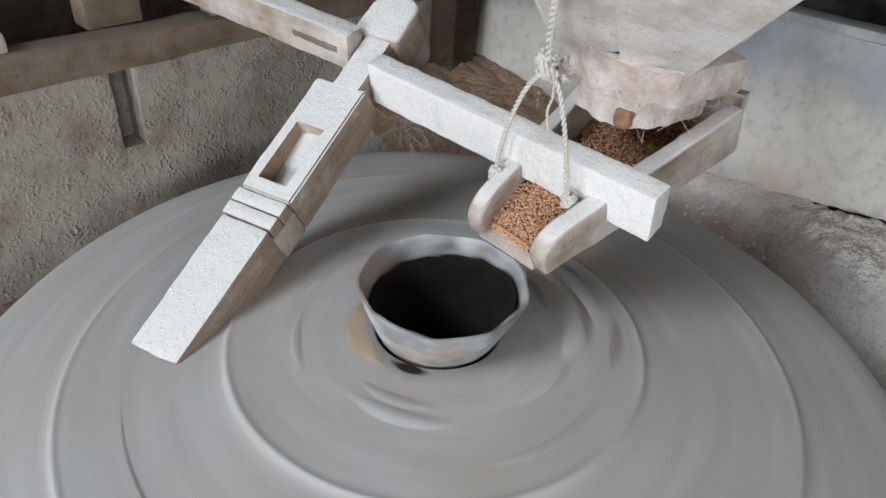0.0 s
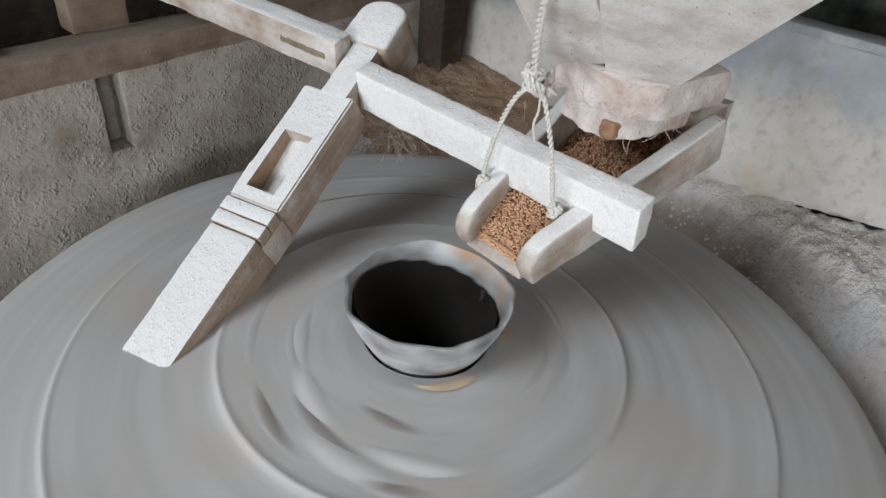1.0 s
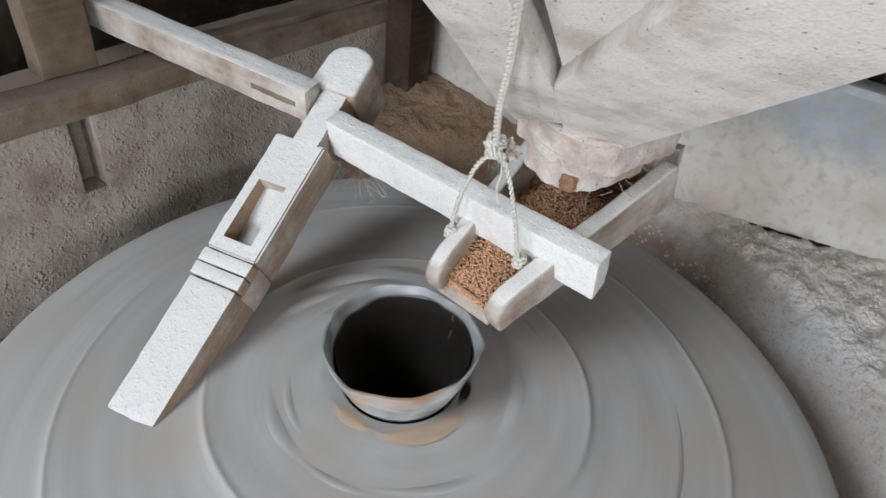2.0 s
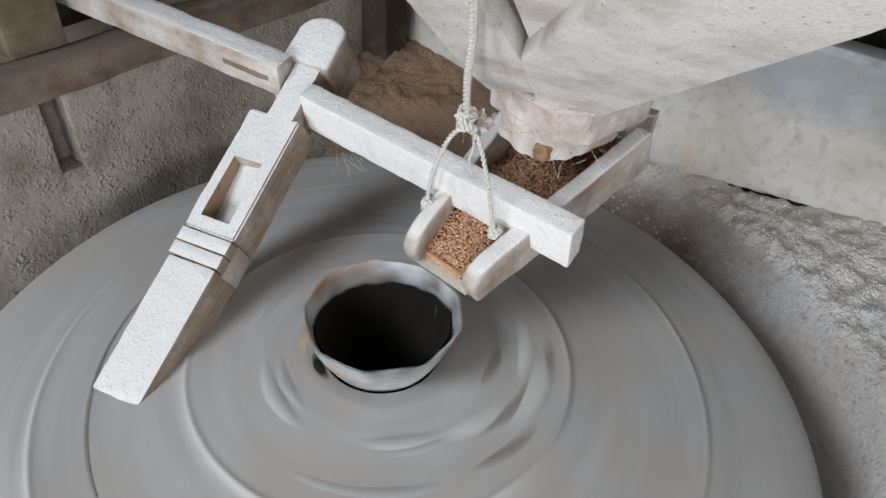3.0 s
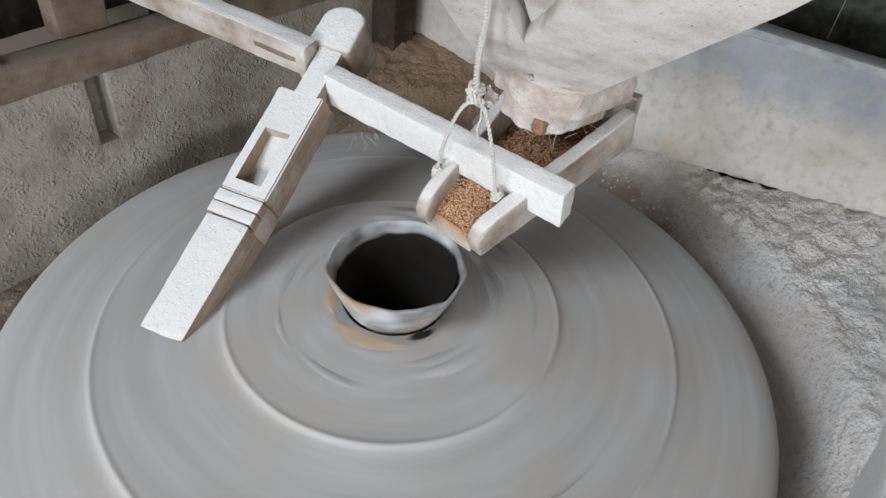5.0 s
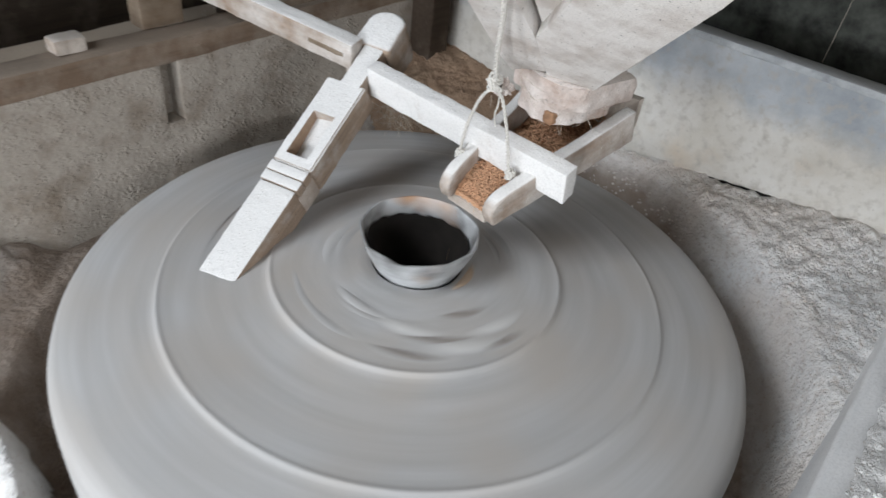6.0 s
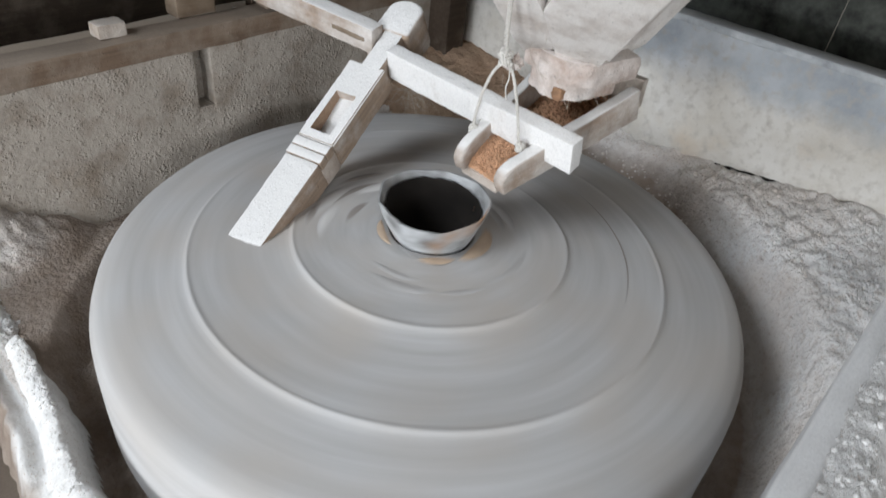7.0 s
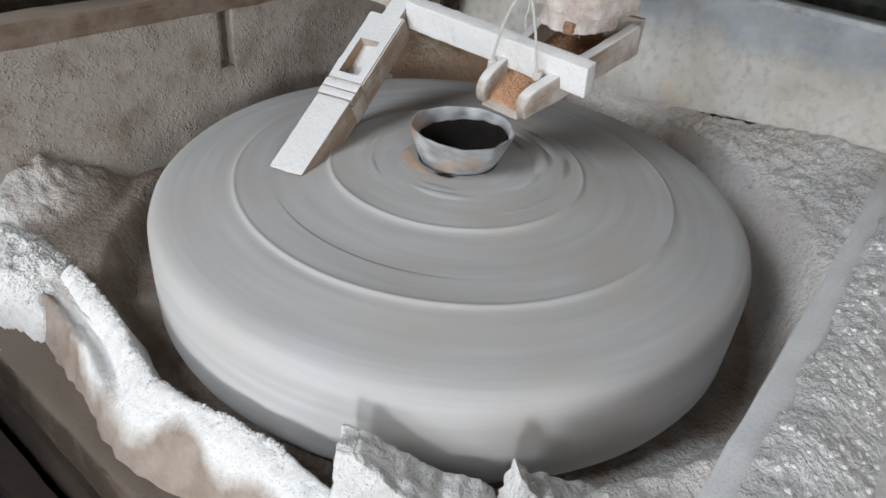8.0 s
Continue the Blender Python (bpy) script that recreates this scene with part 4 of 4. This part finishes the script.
def grain_bed():
    rnd = random.Random(11)
    verts, faces = [], []
    fl, fr = Vector((0.051, 0.068, 0.0)), Vector((0.104, 0.010, 0.0))
    for i in range(7000):
        s = rnd.random() ** 1.25 * 0.97
        t = rnd.uniform(0.02, 0.98)
        a, c = fl + SHOE_L * s, fr + SHOE_R * s
        p = a.lerp(c, t)
        heap = 0.012 + 0.012 * min(1, s / 0.25) - 0.019 * max(0.0, min(1, (s - 0.36) / 0.28)) + 0.003 * math.sin(t * math.pi)
        p.z = 0.851 + 0.084 * s + heap + rnd.uniform(-0.004, 0.002) + 0.003 * noise.noise(Vector((s * 30, t * 6, 0)))
        if s < 0.05:
            p.z -= 0.010 * (1 - s / 0.05)
        rot = np.array(Euler((rnd.uniform(-0.5, 0.5), rnd.uniform(-0.5, 0.5), rnd.uniform(0, 6.28))).to_matrix())
        base = i * len(SEED_V)
        verts.extend((SEED_V * rnd.uniform(0.85, 1.15)) @ rot.T + np.array(p))
        faces.extend((SEED_F + base).tolist())
    me = bpy.data.meshes.new("wheat_grain")
    me.from_pydata([tuple(v) for v in verts], [], faces)
    for q in me.polygons:
        q.use_smooth = True
    me.materials.append(m_grain)
    ob = new("wheat_grain", me)
    tagged(ob, "orange-brown wheat grain lying in the trough", "grain", kind="stuff")
    # packed grain below the loose ones
    b = bmesh.new()
    rows = []
    for i in range(30):
        s = i / 29 * 0.97
        h = 0.851 + 0.084 * s + 0.008 + 0.012 * min(1, s / 0.25) - 0.019 * max(0.0, min(1, (s - 0.36) / 0.28)) - (0.008 * (1 - s / 0.07) if s < 0.07 else 0)
        a, c = fl + SHOE_L * s, fr + SHOE_R * s
        rows.append([b.verts.new((*a.lerp(c, k / 6).xy, h)) for k in range(7)])
    for p, q in zip(rows, rows[1:]):
        for k in range(6):
            b.faces.new((p[k], p[k + 1], q[k + 1], q[k]))
    bed = link("grain_bed", b, m_bed)
    tagged(bed, "packed wheat grain in the trough", "grain", kind="stuff")


grain_bed()

# ---- the hopper ----
HN = Vector((-0.30, -0.53, -0.79)).normalized()
HC = Vector((0.243, 0.108, 1.022))
H_UP = Vector((0.0, -0.83, 0.557))
HOP = frame_of(HC, H_UP, HN)
# in hopper space: x up the slope towards the mouth, z out of the lower face
hopper = thing("hopper", HOP, "large pale wooden grain hopper, dusty and cracked, hung over the trough", "hopper")
HOP_I = HOP.inverted()


def on_face(*p):
    q = HOP_I @ Vector(p)
    return q.x, q.y


def face_board(name, corners, z0, z1, label, **kw):
    return part(name, prism([on_face(*c) for c in corners], z0, z1, **kw), m_hopper, hopper, label)


face_board("right_board", [(0.247, 0.120, 1.010), (0.240, 0.152, 0.990), (0.214, 0.156, 0.997), (0.184, 0.122, 1.033), (0.150, 0.045, 1.098), (0.126, -0.015, 1.149), (0.129, -0.195, 1.269), (0.128, -0.37, 1.39), (0.205, -0.52, 1.46), (0.233, -0.28, 1.293)], -0.026, 0.0, "broad right board, split and speckled", bevel=0.004, rough=0.0004, scale=18, cut=0.014)
face_board("left_board", [(0.185, 0.085, 1.058), (0.133, 0.005, 1.135), (0.072, -0.100, 1.229), (0.000, -0.24, 1.35), (-0.085, -0.20, 1.35), (0.020, -0.035, 1.203), (0.105, 0.135, 1.055), (0.135, 0.175, 1.015)], -0.028, -0.004, "left board of the hopper", bevel=0.004, rough=0.0005, scale=18, cut=0.014, seed=2.0)
face_board("middle_board", [(0.15, 0.03, 1.11), (0.02, -0.24, 1.35), (0.13, -0.34, 1.38), (0.16, -0.20, 1.27)], -0.040, -0.020, "recessed middle board", bevel=0.002, rough=0.0004, cut=0.016, seed=5.0)


face_board("edge_strip", [(0.243, 0.120, 1.018), (0.205, -0.52, 1.46), (0.226, -0.51, 1.463), (0.266, 0.128, 1.018)], -0.050, -0.020, "thin grey edge of the board behind", bevel=0.002, rough=0.0006, scale=18, cut=0.016, seed=7.0)


def hopper_sides():
    """The faces away from the camera, closing the hopper above the lower face."""
    lo = [Vector((0.24, 0.13, 1.03)), Vector((0.13, 0.19, 1.03)), Vector((0.23, 0.29, 1.05)), Vector((0.34, 0.22, 1.05))]
    hi = [Vector((0.215, -0.50, 1.475)), Vector((-0.075, -0.20, 1.375)), Vector((0.22, 0.62, 1.50)), Vector((0.75, 0.35, 1.55))]
    for name, a, c in (("side_board", 1, 2), ("back_face", 2, 3), ("far_side", 3, 0)):
        b = bmesh.new()
        q = [lo[a], lo[c], hi[c], hi[a]]
        n = (q[1] - q[0]).cross(q[3] - q[0]).normalized()
        v0 = [b.verts.new(HOP_I @ p) for p in q]
        v1 = [b.verts.new(HOP_I @ (p + n * -0.018)) for p in q]
        b.faces.new(v0)
        b.faces.new(v1[::-1])
        for k in range(4):
            b.faces.new((v0[k], v0[(k + 1) % 4], v1[(k + 1) % 4], v1[k]))
        part(name, b, m_hopper, hopper)


hopper_sides()
NOZ = frame_of((0.1425, 0.152, 0.0), (0.58, -0.815, 0), (0, 0, 1))
# nozzle space: x along its near-left face, y back


def nozzle(name, outline, z0, z1, mat, label, **kw):
    ob = part(name, prism(outline, z0, z1, **kw), mat, hopper, label)
    ob.matrix_local = HOP_I @ NOZ


nozzle("spout", [(0.004, 0.006), (0.052, -0.004), (0.082, 0.006), (0.098, 0.032), (0.100, 0.12), (0.0, 0.12), (-0.006, 0.03)], 0.974, 1.024, m_spout, "chipped square spout", bevel=0.005, rough=0.0022, scale=60, cut=0.007, segments=2)
nozzle("spout_collar", [(-0.014, 0.002), (0.055, -0.010), (0.100, -0.004), (0.124, 0.03), (0.125, 0.14), (-0.015, 0.14)], 1.008, 1.050, m_spout, "thick collar above the spout", bevel=0.006, rough=0.0024, scale=52, cut=0.007, seed=3.0, segments=2)
nozzle("bare_wood", [(0.070, 0.000), (0.0850, 0.0045), (0.0900, 0.030), (0.075, 0.035)], 0.976, 0.997, m_bare, "bare orange wood at the chipped corner", bevel=0.003, rough=0.003, scale=60, cut=0.006)

# ---- twine, knots and loose fibres ----
string = thing("twine_sling", Matrix.Identity(4), "knotted pale twine sling holding the trough", "twine")
KNOT = (0.091, 0.033, 1.058)
part("hanging_twine", twine([KNOT, (0.0865, 0.018, 1.085), (0.080, -0.016, 1.130), (0.071, -0.085, 1.198), (0.062, -0.135, 1.242), (0.045, -0.225, 1.318), (0.03, -0.30, 1.37)], 0.0036, 110, 40), m_rope, string, "long double twine going up")
part("left_strand", twine([KNOT, (0.076, 0.043, 1.035), (0.066, 0.060, 0.995), (0.062, 0.080, 0.955), (0.060, 0.090, 0.925), (0.061, 0.094, 0.910)], 0.0026, 150), m_rope, string)
part("right_strand", twine([KNOT, (0.104, 0.028, 1.04), (0.116, 0.024, 1.00), (0.126, 0.030, 0.955), (0.132, 0.034, 0.925), (0.140, 0.034, 0.912)], 0.0026, 150), m_rope, string)


def knot(name, place, size, seed):
    rnd = random.Random(seed)
    pts = []
    for k in range(15):
        a = k * 1.9
        pts.append((place[0] + size * math.cos(a) * (0.7 + 0.3 * rnd.random()), place[1] + size * math.sin(a) * (0.7 + 0.3 * rnd.random()), place[2] + size * 0.9 * math.sin(a * 0.7)))
    part(name, twine(pts, 0.0034, 150, 10), m_rope, string, "lumpy knot")


knot("knot", (0.091, 0.033, 1.062), 0.0115, 1)
knot("knot", (0.061, 0.094, 0.908), 0.0065, 2)
knot("knot", (0.137, 0.034, 0.912), 0.0065, 3)
part("loose_end", twine([(0.098, 0.030, 1.055), (0.100, 0.031, 1.03), (0.097, 0.030, 1.015), (0.101, 0.031, 0.995)], 0.0014, 200, 12), m_rope, string)
part("loose_end", twine([(0.140, 0.032, 0.910), (0.150, 0.026, 0.895), (0.153, 0.022, 0.880)], 0.0020, 200, 12), m_rope, string)
tuft = link("clot_of_flour", blob(0.0115, (1.1, 1, 0.9), 0.8, 4, 4.0, 190), m_spout)
tuft.matrix_world = pose(0.105, 0.046, 1.050)
tagged(tuft, "clot of flour and fluff on the hopper's edge", "clot")


def fibres(name, centre, spread, count, length, seed, droop, label):
    rnd = random.Random(seed)
    bms = []
    for _ in range(count):
        p = Vector(centre) + Vector((rnd.gauss(0, spread[0]), rnd.gauss(0, spread[1]), rnd.gauss(0, spread[2])))
        d = Vector((rnd.gauss(0, 1), rnd.gauss(0, 1), rnd.gauss(-0.3, 0.6))).normalized()
        pts = [p.copy()]
        turn = Vector((rnd.gauss(0, 0.75), rnd.gauss(0, 0.75), rnd.gauss(0, 0.6)))
        for k in range(7):
            d = (d + turn * 0.45 + Vector((0, 0, -droop))).normalized()
            p = p + d * length * rnd.uniform(0.6, 1.3) / 7
            pts.append(p.copy())
        bms.append(tube(pts, 0.00026, 4))
    ob = link(name, merge(*bms), m_hair)
    return tagged(ob, label, "fibres", kind="stuff")


fibres("loose_fibres", (-0.055, 0.275, 0.885), (0.014, 0.012, 0.010), 46, 0.06, 3, 0.05, "tangle of pale fibres hanging under the beam")
fibres("loose_fibres", (0.27, 0.125, 1.015), (0.03, 0.03, 0.008), 30, 0.032, 8, 0.15, "pale fibres hanging from the hopper's edge")
fibres("loose_fibres", (0.145, 0.06, 1.10), (0.012, 0.03, 0.03), 20, 0.05, 9, 0.2, "pale fibres along the hopper's seam")
fibres("loose_fibres", (0.20, 0.10, 1.008), (0.03, 0.03, 0.012), 26, 0.024, 15, 0.5, "short fluff hanging on the spout")
fibres("loose_fibres", (-0.455, 0.60, 0.905), (0.02, 0.02, 0.006), 20, 0.03, 12, 0.4, "fringe of fibres under the beam's far end")

thread = link("hanging_thread", tube([(0.852 + 0.004 * math.sin(k * 1.3), 0.512, 0.962 + k * 0.2211) for k in range(17)], 0.0007, 5), m_hair)
tagged(thread, "thin pale thread hanging before the sooty wall", "thread")

# ---- grain falling into the eye ----
falling = []
seed_me = bpy.data.meshes.new("falling_grain")
seed_me.from_pydata([tuple(v) for v in SEED_V], [], SEED_F.tolist())
seed_me.materials.append(m_grain)
frnd = random.Random(21)
for i in range(220):
    g = new("falling_grain", seed_me)
    tagged(g, "wheat grain dropping from the trough into the eye", "grain", "falling grains")
    falling.append((g, 0.08 + i * 7.75 / 220 + frnd.uniform(-0.02, 0.02), frnd.uniform(0.15, 0.9), frnd.uniform(0, 360), frnd.random()))


def motions():
    # the stone turns anticlockwise, 585 degrees a second, and wobbles a little
    walk(millstone, [(k * 0.1, STONE_POSE @ pose(0, 0, 0, 0, 0, 58.5 * k) @ WOBBLE) for k in range(81)])
    for g, t0, across, turn, r in falling:
        lip = Vector((0.051, 0.066, 0.862)).lerp(Vector((0.100, 0.010, 0.862)), across)
        out = Vector((-0.75, -0.66, 0)) * (0.004 + 0.006 * r)
        rest = lip - out * 0.3
        rows = [(0.0, pose(*rest, 0, 0, turn)), (t0, pose(*(lip + out * 0.2), 0, 0, turn))]
        for k, dt in enumerate((0.0667, 0.1, 0.1333)):
            q = lip + out * (0.2 + dt * 14)
            rows.append((t0 + dt, pose(q.x, q.y, lip.z - 4.9 * dt * dt - 0.25 * dt, 20 * k, 0, turn + 25 * k)))
        end = Vector((0.012 * math.cos(turn), 0.012 * math.sin(turn), 0.43))
        rows.append((t0 + 0.2333, pose(*end, 60, 0, turn + 60)))
        if t0 + 0.2333 < 7.99:
            rows.append((8.0, pose(*end, 60, 0, turn + 60)))
        walk(g, rows)


motions()
